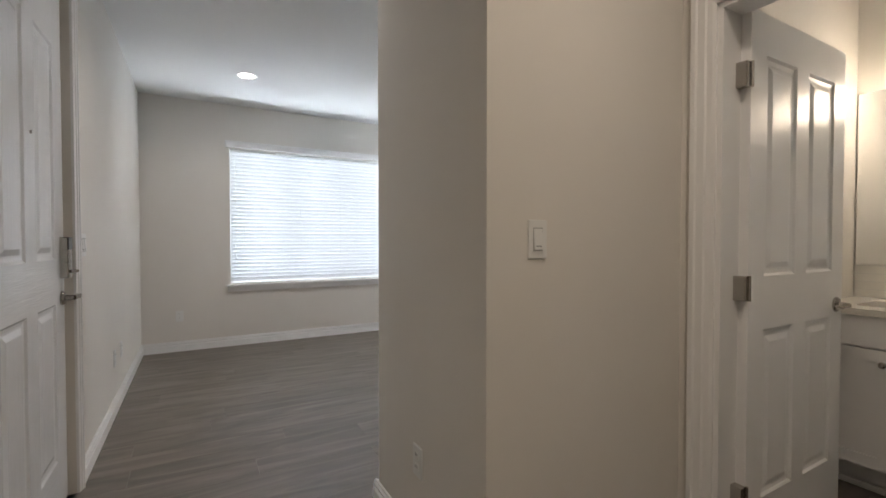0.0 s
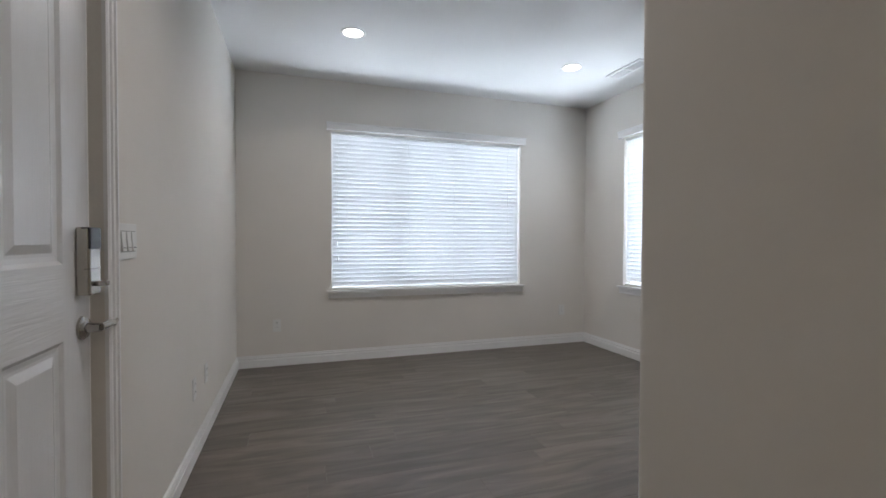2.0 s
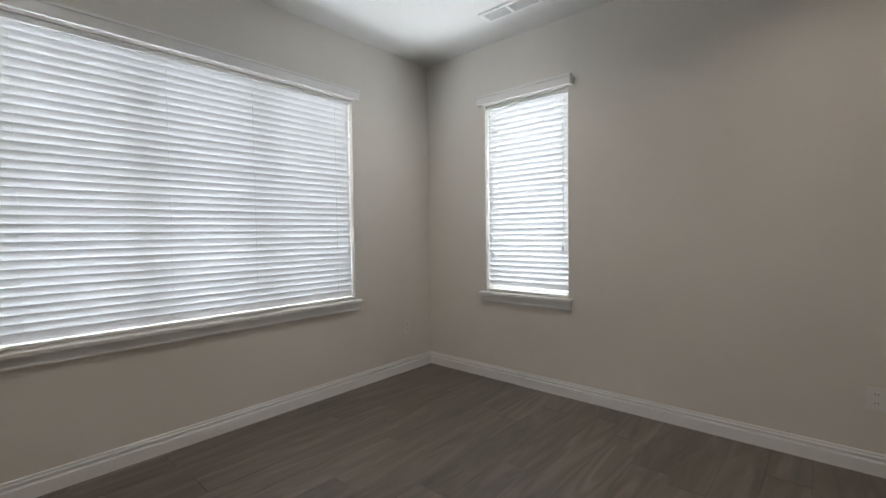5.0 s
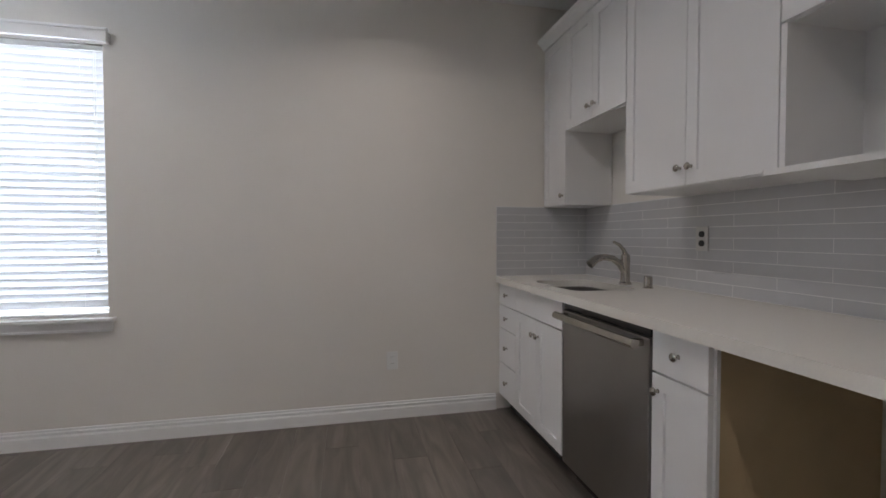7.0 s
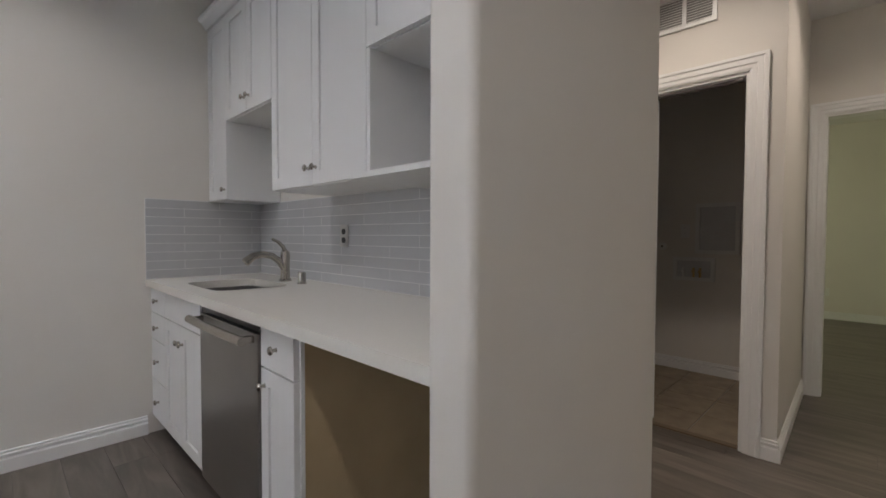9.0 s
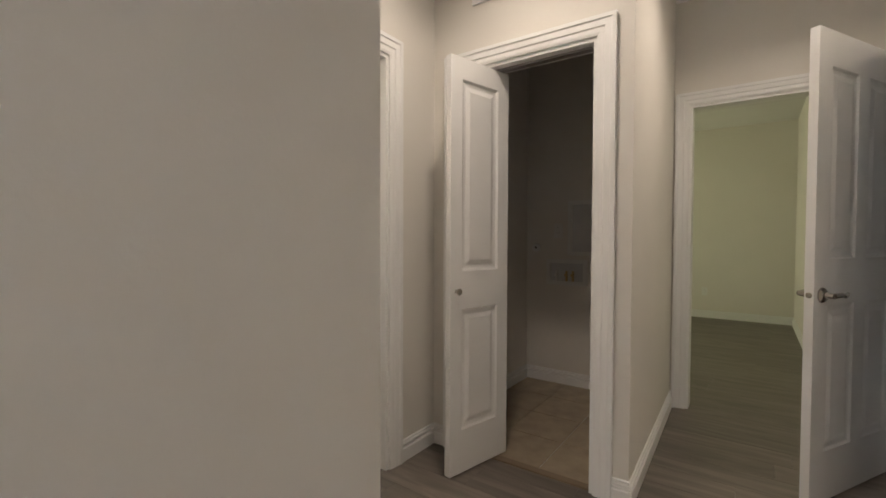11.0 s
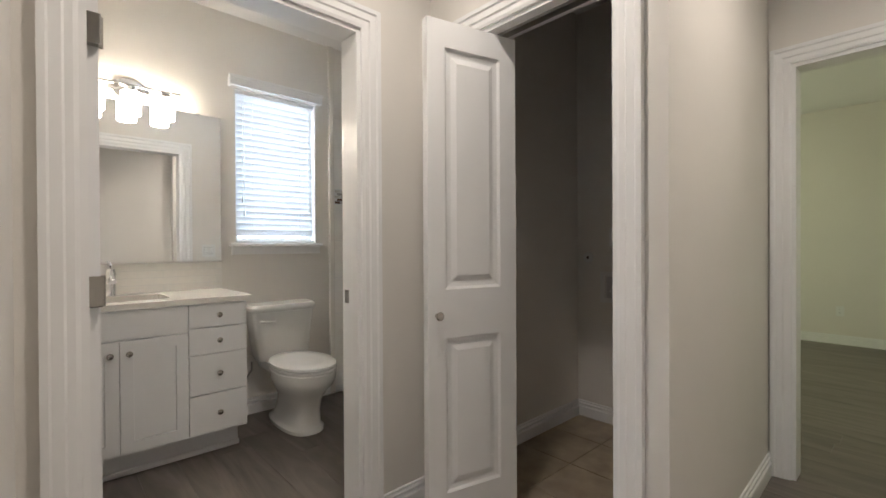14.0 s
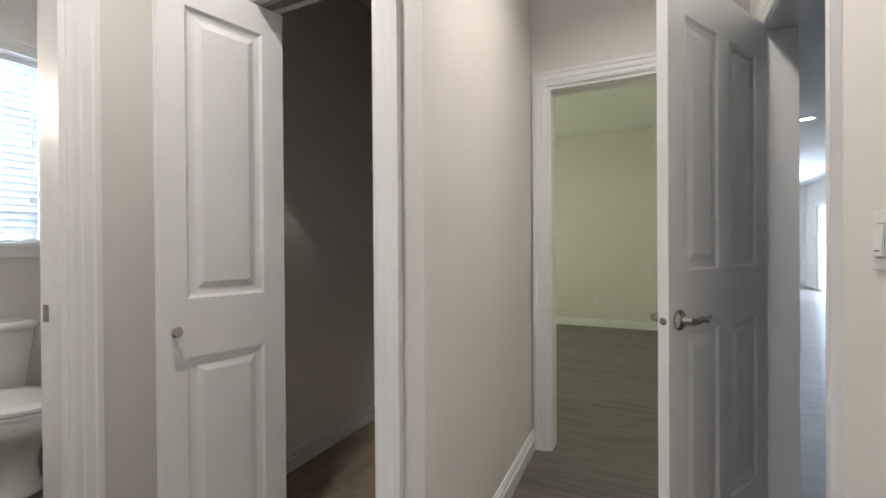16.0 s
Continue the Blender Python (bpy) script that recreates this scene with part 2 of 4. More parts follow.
# ---- walls, floor, ceiling ----
DOOR_H = 2.045
setting("wall_entry", wall_mesh("y", 0.12, 2.165, -0.14, -0.0345), WALL, "warm grey painted hall wall beside the front door", "wall")
setting("wall_west", wall_mesh("y", 2.165, 6.14, -0.14, 0.0, holes=((2.165, 3.122, 0, 2.39),)), WALL, "warm grey painted wall with the front door in it", "wall")
setting("wall_hall_west", wall_mesh("y", -1.41, 0.12, -0.036, 0.08, holes=((-1.03, -0.26, 0, DOOR_H),)), WALL, "warm grey painted hall wall with a doorway", "wall")
setting("wall_north", wall_mesh("x", 0.0, 3.76, 6.0, 6.14, holes=((0.85, 2.903, 0.70, 2.25),)), WALL, "warm grey painted wall with a wide window", "wall")
setting("wall_east", wall_mesh("y", -5.52, 6.14, 3.76, 3.9, holes=((-4.4, -2.8, 0.8, 2.2), (-0.135, 0.448, 1.19, 2.25), (4.617, 5.348, 0.725, 2.25))), WALL, "warm grey painted outer wall with narrow windows", "wall")
setting("wall_kitchen", wall_mesh("x", 1.338, 3.76, 1.483, 1.628), WALL, "warm grey painted wall behind the kitchen", "wall")
setting("wall_kitchen_end", bullnose_mesh(1.223, 1.338, 1.483, 2.342), WALL, "warm grey painted stub wall ending the kitchen", "wall")
setting("wall_bath_south", wall_mesh("y", -1.29, -0.03, 2.19, 2.25), WALL, "warm grey painted wall between closet and bathroom", "wall")
setting("wall_bath", wall_mesh("y", -0.03, 1.483, 2.13, 2.25, holes=((0.468, 1.352, 0, DOOR_H),)), WALL, "warm grey painted wall with the bathroom doorway", "wall")
setting("wall_closet", wall_mesh("x", 1.083, 2.13, -0.03, 0.09, holes=((1.235, 1.965, 0, DOOR_H),)), WALL, "warm grey painted wall with the laundry closet opening", "wall")
setting("wall_hall", hall_wall_mesh(), WALL, "warm grey painted hall wall", "wall")
setting("wall_bedroom", wall_mesh("x", 0.08, 3.76, -1.41, -1.29, holes=((0.23, 1.025, 0, DOOR_H),)), WALL, "warm grey painted wall with the bedroom doorway", "wall")
setting("wall_bedroom_south", wall_mesh("x", 0.208, 3.76, -5.52, -5.40), WALL, "plain painted bedroom wall", "wall")
setting("wall_bedroom_west", wall_mesh("y", -14.0, -1.41, 0.09, 0.208), WALL, "plain painted bedroom wall", "wall")
setting("wall_patio_west", wall_mesh("y", -14.0, 1.0, -3.44, -3.3, holes=((-12.7, -10.2, 0, 2.1),)), WALL, "plain painted wall with a sliding patio door", "wall")
setting("wall_patio_south", wall_mesh("x", -3.44, 0.208, -14.14, -14.0), WALL, "plain painted wall of the far room", "wall")
setting("wall_patio_north", wall_mesh("x", -3.44, -0.14, 1.0, 1.12), WALL, "plain painted wall of the far room", "wall")
setting("ceiling", block(-3.5, 3.95, -14.2, 6.2, 2.74, 2.86), CEIL, "flat white painted ceiling", "ceiling")
floor = setting("floor", block(-3.5, 3.95, -14.2, 6.2, -0.12, -0.006), SUBFLOOR, "grey-brown wood plank floor", "floor")


# ---- more mesh helpers ----
def round_hole(cx, cy, rx, ry, angles, power=7.0):
    """Points of a rounded rectangle, one for each direction from its middle."""
    out = []
    for a in angles:
        c, s_ = math.cos(a), math.sin(a)
        d_ = (abs(c / rx) ** power + abs(s_ / ry) ** power) ** (-1 / power)
        out.append((cx + d_ * c, cy + d_ * s_))
    return out


def slab_with_round_hole(x0, x1, y0, y1, z0, z1, hx0, hx1, hy0, hy1):
    """A worktop with a cut-out that has rounded corners."""
    cx, cy = (hx0 + hx1) / 2, (hy0 + hy1) / 2
    angles = sorted([2 * math.pi * k / 72 + 0.01 for k in range(72)] + [math.atan2(y - cy, x - cx) % (2 * math.pi) for x in (x0, x1) for y in (y0, y1)])
    inner = round_hole(cx, cy, (hx1 - hx0) / 2, (hy1 - hy0) / 2, angles)
    outer = []
    for a in angles:
        c, s_ = math.cos(a), math.sin(a)
        d_ = min(((x1 if c > 0 else x0) - cx) / c if abs(c) > 1e-9 else 1e9, ((y1 if s_ > 0 else y0) - cy) / s_ if abs(s_) > 1e-9 else 1e9)
        outer.append((cx + d_ * c, cy + d_ * s_))
    bm = bmesh.new()
    to, ti, bo, bi = ([bm.verts.new((x, y, z)) for x, y in ring] for ring, z in ((outer, z1), (inner, z1), (outer, z0), (inner, z0)))
    for k in range(len(angles)):
        q = (k + 1) % len(angles)
        for a, b in ((to, ti), (bi, bo), (bo, to), (ti, bi)):
            bm.faces.new((a[k], a[q], b[q], b[k]))
    return bm


def bowl_mesh(hx0, hx1, hy0, hy1, z0, z1, wall=0.012):
    """A pressed basin with rounded corners and a soft foot."""
    cx, cy, rx, ry = (hx0 + hx1) / 2, (hy0 + hy1) / 2, (hx1 - hx0) / 2, (hy1 - hy0) / 2
    angles = [2 * math.pi * k / 56 for k in range(56)]
    bm = bmesh.new()
    rings = []
    for grow, z in ((wall, z0 - 0.008), (wall, z1), (0.004, z1), (0.002, z0 + 0.05), (-0.008, z0 + 0.02), (-0.035, z0 + 0.003), (-0.09, z0)):
        rings.append([bm.verts.new((x, y, z)) for x, y in round_hole(cx, cy, rx + grow, ry + grow, angles, 6.0)])
    for a, b in zip(rings, rings[1:]):
        for k in range(56):
            bm.faces.new((a[k], a[(k + 1) % 56], b[(k + 1) % 56], b[k]))
    bm.faces.new(rings[-1])
    bm.faces.new(rings[0])
    return bm


def rod(bm, p0, p1, r0, r1=None, seg=16):
    """A round bar or cone between two points."""
    p0, p1 = Vector(p0), Vector(p1)
    r1 = r0 if r1 is None else r1
    d = p1 - p0
    m = Matrix.Translation((p0 + p1) / 2) @ d.to_track_quat("Z", "Y").to_matrix().to_4x4()
    bmesh.ops.create_cone(bm, cap_ends=True, segments=seg, radius1=r0, radius2=r1, depth=d.length, matrix=m)
    return bm


def lathe(bm, profile, m=None, seg=24):
    """A turned shape: (radius, height) pairs about the local z axis."""
    m = m or Matrix()
    rings = []
    for r, z in profile:
        rings.append([bm.verts.new(m @ Vector((r * math.cos(a), r * math.sin(a), z))) for a in (2 * math.pi * k / seg for k in range(seg))])
    for a, b in zip(rings, rings[1:]):
        for k in range(seg):
            bm.faces.new((a[k], a[(k + 1) % seg], b[(k + 1) % seg], b[k]))
    bm.faces.new(list(reversed(rings[0])))
    bm.faces.new(rings[-1])
    return bm


def tube(bm, points, radius, seg=12):
    """A bent round bar through points; radius may be a list."""
    pts = [Vector(p) for p in points]
    rings = []
    for i, p in enumerate(pts):
        d = (pts[min(i + 1, len(pts) - 1)] - pts[max(i - 1, 0)]).normalized()
        q = d.to_track_quat("Z", "Y").to_matrix()
        r = radius[i] if isinstance(radius, (list, tuple)) else radius
        rings.append([bm.verts.new(p + q @ Vector((r * math.cos(a), r * math.sin(a), 0))) for a in (2 * math.pi * k / seg for k in range(seg))])
    for a, b in zip(rings, rings[1:]):
        for k in range(seg):
            bm.faces.new((a[k], a[(k + 1) % seg], b[(k + 1) % seg], b[k]))
    bm.faces.new(list(reversed(rings[0])))
    bm.faces.new(rings[-1])
    return bm


def oval_loft(bm, sections, seg=28):
    """Stacked ovals (cx, cy, rx, ry, z, squareness)."""
    rings = []
    for cx, cy, rx, ry, z, sq in sections:
        ring = []
        for k in range(seg):
            a = 2 * math.pi * k / seg
            c, s_ = math.cos(a), math.sin(a)
            e = 2.0 / sq
            ring.append(bm.verts.new((cx + rx * math.copysign(abs(c) ** e, c), cy + ry * math.copysign(abs(s_) ** e, s_), z)))
        rings.append(ring)
    for a, b in zip(rings, rings[1:]):
        for k in range(seg):
            bm.faces.new((a[k], a[(k + 1) % seg], b[(k + 1) % seg], b[k]))
    bm.faces.new(list(reversed(rings[0])))
    bm.faces.new(rings[-1])
    return bm


def leaf_mesh(w, h, t, cols, rows, steps):
    """A door leaf: x 0..w, y 0..t, z 0..h, with panels where cols and rows cross; steps are (inset, depth) rings."""
    bm = bmesh.new()
    xs = sorted({0, w, *[v for c in cols for v in c]})
    zs = sorted({0, h, *[v for r in rows for v in r]})
    for y, sign in ((0.0, 1), (t, -1)):
        grid = {(x, z): bm.verts.new((x, y, z)) for x in xs for z in zs}
        for x0, x1 in zip(xs, xs[1:]):
            for z0, z1 in zip(zs, zs[1:]):
                loop = [grid[(x0, z0)], grid[(x1, z0)], grid[(x1, z1)], grid[(x0, z1)]]
                if (x0, x1) in cols and (z0, z1) in rows:
                    for inset, depth in steps:
                        nxt = [bm.verts.new((a, y + sign * depth, b)) for a, b in ((x0 + inset, z0 + inset), (x1 - inset, z0 + inset), (x1 - inset, z1 - inset), (x0 + inset, z1 - inset))]
                        for k in range(4):
                            bm.faces.new((loop[k], loop[(k + 1) % 4], nxt[(k + 1) % 4], nxt[k]))
                        loop = nxt
                bm.faces.new(loop)
    add_rim(bm, w, h, t)
    return bm


def add_rim(bm, w, h, t):
    for x0, x1, z0, z1 in ((0, 0, 0, h), (w, w, 0, h), (0, w, 0, 0), (0, w, h, h)):
        q = [(x0, 0, z0), (x1, 0, z1), (x1, t, z1), (x0, t, z0)] if x0 == x1 else [(x0, 0, z0), (x1, 0, z0), (x1, t, z0), (x0, t, z0)]
        bm.faces.new([bm.verts.new(p) for p in q])


RAISED = ((0.010, 0.007), (0.022, 0.009), (0.030, 0.009), (0.052, 0.002))
SHAKER = ((0.0015, 0.008),)


def moved(bm, m):
    bmesh.ops.transform(bm, matrix=m, verts=bm.verts)
    return bm


def lever_parts(parent, m, flip=1, material_=None):
    """A lever handle: round rose, neck, curved grip. Local: sticks out along -y, grip along x."""
    bm = bmesh.new()
    lathe(bm, ((0.033, 0.0), (0.033, 0.006), (0.027, 0.013), (0.014, 0.016), (0.012, 0.045)), pose(0, 0, 0, 90))
    tube(bm, [(0, -0.045, 0), (0.02 * flip, -0.05, 0.002), (0.05 * flip, -0.05, 0.004), (0.08 * flip, -0.048, -0.004), (0.105 * flip, -0.046, 0.002), (0.115 * flip, -0.044, 0.006)], [0.012, 0.011, 0.010, 0.009, 0.008, 0.006])
    return part("lever_handle", moved(bm, m), NICKEL, parent, "satin nickel lever handle", True)


def knob_mesh(r=0.015, out=0.026):
    bm = bmesh.new()
    return lathe(bm, ((r * 0.55, 0.0), (r * 0.4, 0.004), (r * 0.38, out * 0.5), (r * 0.95, out * 0.68), (r, out * 0.8), (r * 0.75, out * 0.97), (r * 0.2, out)), pose(0, 0, 0, 90), 16)


def hinge_parts(parent, x, y, zs, m=Matrix()):
    for z in zs:
        bm = block(x - 0.002, x + 0.03, y - 0.003, y + 0.001, z - 0.045, z + 0.045)
        rod(bm, (x, y - 0.006, z - 0.046), (x, y - 0.006, z + 0.046), 0.006, seg=10)
        part("hinge", moved(bm, m), NICKEL, parent, "satin nickel hinge")


CASING = ((0.0, 0.0), (0.0, 0.010), (0.012, 0.014), (0.030, 0.014), (0.036, 0.019), (0.062, 0.019), (0.068, 0.024), (0.085, 0.024), (0.085, 0.0))


def casing(name, a0, a1, top, place, width=1.0, label="white painted moulded door casing"):
    """A mitred casing round an opening; place(along, proud, z) gives the world point."""
    bm = bmesh.new()
    rings = []
    for u, v in CASING:
        u *= width
        rings.append([bm.verts.new(place(*p)) for p in ((a0 - u, v, 0.0), (a0 - u, v, top + u), (a1 + u, v, top + u), (a1 + u, v, 0.0))])
    for a, b in zip(rings, rings[1:]):
        for k in range(3):
            bm.faces.new((a[k], a[k + 1], b[k + 1], b[k]))
    return setting(name, bm, TRIM, label, "trim")


def jamb(name, axis, a0, a1, t0, t1, top):
    """Door lining with a stop, 18 mm thick, inside an opening."""
    bm = bmesh.new()
    tm = (t0 + t1) / 2

    def put(a, b, lo, hi, z0, z1):
        if axis == "x":
            add_box(bm, a, b, lo, hi, z0, z1)
        else:
            add_box(bm, lo, hi, a, b, z0, z1)

    put(a0, a0 + 0.018, t0, t1, 0, top - 0.018)
    put(a1 - 0.018, a1, t0, t1, 0, top - 0.018)
    put(a0, a1, t0, t1, top - 0.018, top)
    return setting(name, bm, TRIM, "white painted door lining", "trim")


BASE = ((0.0, 0.0), (0.018, 0.0), (0.018, 0.064), (0.015, 0.068), (0.003, 0.071), (0.003, 0.078), (0.014, 0.082), (0.014, 0.090), (0.002, 0.094), (0.002, 0.098), (0.009, 0.101), (0.008, 0.106), (0.004, 0.109), (0.0, 0.109))


def baseboard(p0, p1, normal, z=0.0):
    bm = bmesh.new()
    rings = [[bm.verts.new((p[0] + normal[0] * v, p[1] + normal[1] * v, z + h)) for v, h in BASE] for p in (p0, p1)]
    for k in range(len(BASE) - 1):
        bm.faces.new((rings[0][k], rings[0][k + 1], rings[1][k + 1], rings[1][k]))
    bm.faces.new(rings[0])
    bm.faces.new(rings[1])
    return setting("baseboard", bm, TRIM, "white stepped baseboard", "baseboard")


def plate_mesh(w=0.072, h=0.116):
    bm = block(-w / 2, w / 2, -0.006, 0.0, -h / 2, h / 2, 0.0025)
    return bm


def outlet(m, label="white duplex wall outlet", steel=False):
    ob = thing("outlet", label, "outlet", m, "wall outlets")
    part("plate", plate_mesh(), PLATESTEEL if steel else PLASTIC, ob)
    for z in (-0.022, 0.022):
        bm = bmesh.new()
        oval_loft(bm, ((0, 0, 0.0165, 0.0145, 0.0, 2.6), (0, 0, 0.0165, 0.0145, 0.0085, 2.6)), 20)
        face = part("receptacle", moved(bm, pose(0, 0, z, 90)), BLACK if steel else PLASTIC, ob)
        if not steel:
            for x in (-0.006, 0.006):
                part("slot", block(x - 0.0012, x + 0.0012, -0.0092, -0.0086, z + 0.001, z + 0.009), DARK, face)
    return ob


def switch(m, gangs=1, label="white rocker light switch"):
    ob = thing("light_switch", label, "switch", m)
    w = 0.072 + 0.046 * (gangs - 1)
    part("plate", plate_mesh(w, 0.118), PLASTIC, ob)
    for k in range(gangs):
        x = (k - (gangs - 1) / 2) * 0.046
        part("gap", block(x - 0.0185, x + 0.0185, -0.0066, -0.005, -0.035, 0.035), ENGRAVED, ob)
        bm = bmesh.new()
        vs = [bm.verts.new(p) for p in ((x - 0.0165, -0.006, -0.033), (x + 0.0165, -0.006, -0.033), (x + 0.0165, -0.006, 0.033), (x - 0.0165, -0.006, 0.033), (x - 0.0165, -0.0125, -0.031), (x + 0.0165, -0.0125, -0.031), (x + 0.0165, -0.0075, 0.031), (x - 0.0165, -0.0075, 0.031))]
        for q in ((4, 5, 6, 7), (0, 1, 5, 4), (1, 2, 6, 5), (2, 3, 7, 6), (3, 0, 4, 7)):
            bm.faces.new([vs[i] for i in q])
        rocker = part("rocker", bm, PLASTIC, ob)
        part("dimmer_slot", block(x - 0.011, x + 0.011, -0.0126, -0.0105, -0.0215, -0.0195), DARK, rocker)
    return ob


# ---- windows and blinds ----
def window(name, m, w, z0, z1, mullions, label):
    """A window in an opening of width w: local x 0..w along the wall, y 0 at the room face, going out."""
    ob = thing(name, label, "window", m, kind="structure")
    bm = bmesh.new()
    for x0, x1, a, b in ((0, w, z0, z0 + 0.04), (0, w, z1 - 0.04, z1), (0, 0.04, z0 + 0.04, z1 - 0.04), (w - 0.04, w, z0 + 0.04, z1 - 0.04), *[(x - 0.02, x + 0.02, z0 + 0.04, z1 - 0.04) for x in mullions]):
        add_box(bm, x0, x1, 0.085, 0.13, a, b)
    part("window_frame", bm, PLASTIC, ob)
    edges = [0.04, *mullions, w - 0.04]
    for a, b in zip(edges, edges[1:]):
        pane = part("pane", block(a + 0.001, b - 0.001, 0.105, 0.109, z0 + 0.04, z1 - 0.04), GLASS, ob)
        pane.visible_shadow = False
    bm = block(-0.045, w + 0.04, -0.045, 0.004, z0 - 0.022, z0, 0.004)
    part("window_sill", bm, TRIM, ob)
    bm = block(-0.03, w + 0.025, -0.018, 0.0, z0 - 0.078, z0 - 0.022)
    add_box(bm, -0.03, w + 0.025, -0.026, -0.018, z0 - 0.04, z0 - 0.022)
    add_box(bm, -0.03, w + 0.025, -0.022, -0.018, z0 - 0.078, z0 - 0.066)
    part("apron", bm, TRIM, ob)
    return ob


def blind(m, w, z0, z1, label, tilt=-69):
    ob = thing("window_blind", label, "blind", m, "window blinds")
    bm = block(-0.045, w + 0.04, -0.05, -0.032, z1 + 0.004, z1 + 0.066, 0.004)
    add_box(bm, -0.05, w + 0.045, -0.056, -0.03, z1 + 0.060, z1 + 0.076, 0.003)
    add_box(bm, -0.045, -0.03, -0.032, -0.001, z1 + 0.004, z1 + 0.06)
    add_box(bm, w + 0.025, w + 0.04, -0.032, -0.001, z1 + 0.004, z1 + 0.06)
    part("valance", bm, TRIM, ob, "white moulded valance")
    part("headrail", block(0.008, w - 0.008, 0.012, 0.06, z1 - 0.03, z1 - 0.002), PLASTIC, ob)
    bm = bmesh.new()
    a = radians(tilt)
    prof = []
    for k in range(5):
        u = -0.0262 + 0.0524 * k / 4
        b = 0.003 * (1 - (u / 0.0262) ** 2)
        prof.append((u * math.cos(a) - b * math.sin(a) * 1.0, u * math.sin(a) + b * math.cos(a)))
    off = (0.0022 * math.sin(a), -0.0022 * math.cos(a))
    ring = prof + [(p + off[0], q + off[1]) for p, q in reversed(prof)]
    ends = [[bm.verts.new((x, p, q)) for p, q in ring] for x in (0.006, w - 0.006)]
    k = len(ring)
    for i in range(k):
        bm.faces.new((ends[0][i], ends[0][(i + 1) % k], ends[1][(i + 1) % k], ends[1][i]))
    bm.faces.new(ends[0])
    bm.faces.new(ends[1])
    first = part("slat", bm, BLIND, ob)
    z = z1 - 0.05
    first.location = (0, 0.04, z)
    count = 0
    while z - 0.0425 > z0 + 0.045:
        z -= 0.0425
        count += 1
        s2 = first.copy()
        scene.collection.objects.link(s2)
        s2.location = (0, 0.04, z)
        s2.rotation_euler = (radians(random.uniform(-1.3, 1.3)), 0, radians(random.uniform(-0.06, 0.06)))
    part("bottom_rail", block(0.006, w - 0.006, 0.018, 0.062, z0 + 0.006, z0 + 0.022, 0.003), PLASTIC, ob)
    for x in ([0.12, w - 0.12] if w < 1 else [0.15, w * 0.38, w * 0.62, w - 0.15]):
        bm = bmesh.new()
        for y in (0.012, 0.068):
            rod(bm, (x, y, z0 + 0.02), (x, y, z1 - 0.03), 0.0007, seg=6)
        part("ladder_cord", bm, PLASTIC, ob)
    for x, drop in ((0.05, 0.30), (0.062, 0.21)):
        bm = rod(bmesh.new(), (x, 0.006, z0 + (z1 - z0) * drop), (x, 0.008, z1 - 0.03), 0.0012, seg=6)
        cord = part("tilt_cord", bm, PLASTIC, ob)
        part("tassel", rod(bmesh.new(), (x, 0.006, z0 + (z1 - z0) * drop - 0.035), (x, 0.006, z0 + (z1 - z0) * drop), 0.007, 0.004, 10), GREYBOX, cord, "grey cord tassel")
    for x in (w - 0.05, w - 0.04):
        bm = rod(bmesh.new(), (x, 0.004, z0 + (z1 - z0) * 0.25), (x, 0.006, z1 - 0.03), 0.0015, seg=6)
        rod(bm, (x, 0.004, z0 + (z1 - z0) * 0.25 - 0.03), (x, 0.004, z0 + (z1 - z0) * 0.25), 0.006, 0.003, 10)
        part("pull_cord", bm, PLASTIC, ob)
    return ob


NORTH = pose(0.85, 6.0, 0)
window("window_1", NORTH, 2.053, 0.70, 2.25, (0.68, 1.36), "wide white vinyl window with sill and apron")
blind(NORTH, 2.053, 0.70, 2.25, "white slatted blind lowered over the wide window")
EAST = pose(3.76, 5.348, 0, 0, 0, -90)
window("window_2", EAST, 0.731, 0.725, 2.25, (), "narrow white vinyl window with sill and apron")
blind(EAST, 0.731, 0.725, 2.25, "white slatted blind lowered over the narrow window", -63)
BATHWIN = pose(3.76, 0.448, 0, 0, 0, -90)
window("window_3", BATHWIN, 0.583, 1.19, 2.25, (), "small white bathroom window with sill and apron")
blind(BATHWIN, 0.583, 1.19, 2.25, "white slatted blind lowered over the bathroom window", -64)
BEDWIN = pose(3.76, -2.8, 0, 0, 0, -90)
window("window_4", BEDWIN, 1.6, 0.8, 2.2, (0.8,), "white bedroom window")

# ---- door casings and linings ----
casing("trim_bath_door", 0.468, 1.352, DOOR_H, lambda a, v, z: (2.13 - v, a, z))
casing("trim_bath_inside", 0.468, 1.352, DOOR_H, lambda a, v, z: (2.25 + v, a, z))
jamb("trim_bath_lining", "y", 0.468, 1.352, 2.13, 2.25, DOOR_H)
casing("trim_closet", 1.235, 1.965, DOOR_H, lambda a, v, z: (a, 0.09 + v, z), 0.97)
jamb("trim_closet_lining", "x", 1.235, 1.965, -0.03, 0.09, DOOR_H)
casing("trim_bedroom_door", 0.23, 1.025, DOOR_H, lambda a, v, z: (a, -1.29 + v, z), 0.95)
jamb("trim_bedroom_lining", "x", 0.23, 1.025, -1.41, -1.29, DOOR_H)
casing("trim_hall_door", -1.03, -0.26, DOOR_H, lambda a, v, z: (0.08 + v, a, z), 0.9)
jamb("trim_hall_lining", "y", -1.03, -0.26, -0.036, 0.08, DOOR_H)
casing("trim_front_door", 2.165, 3.122, 2.39, lambda a, v, z: ((v * 0.5 - 0.035) if a < 2.5 else v, a, z), 0.55)
jamb("trim_front_lining", "y", 2.165, 3.122, -0.14, -0.0355, 2.39)

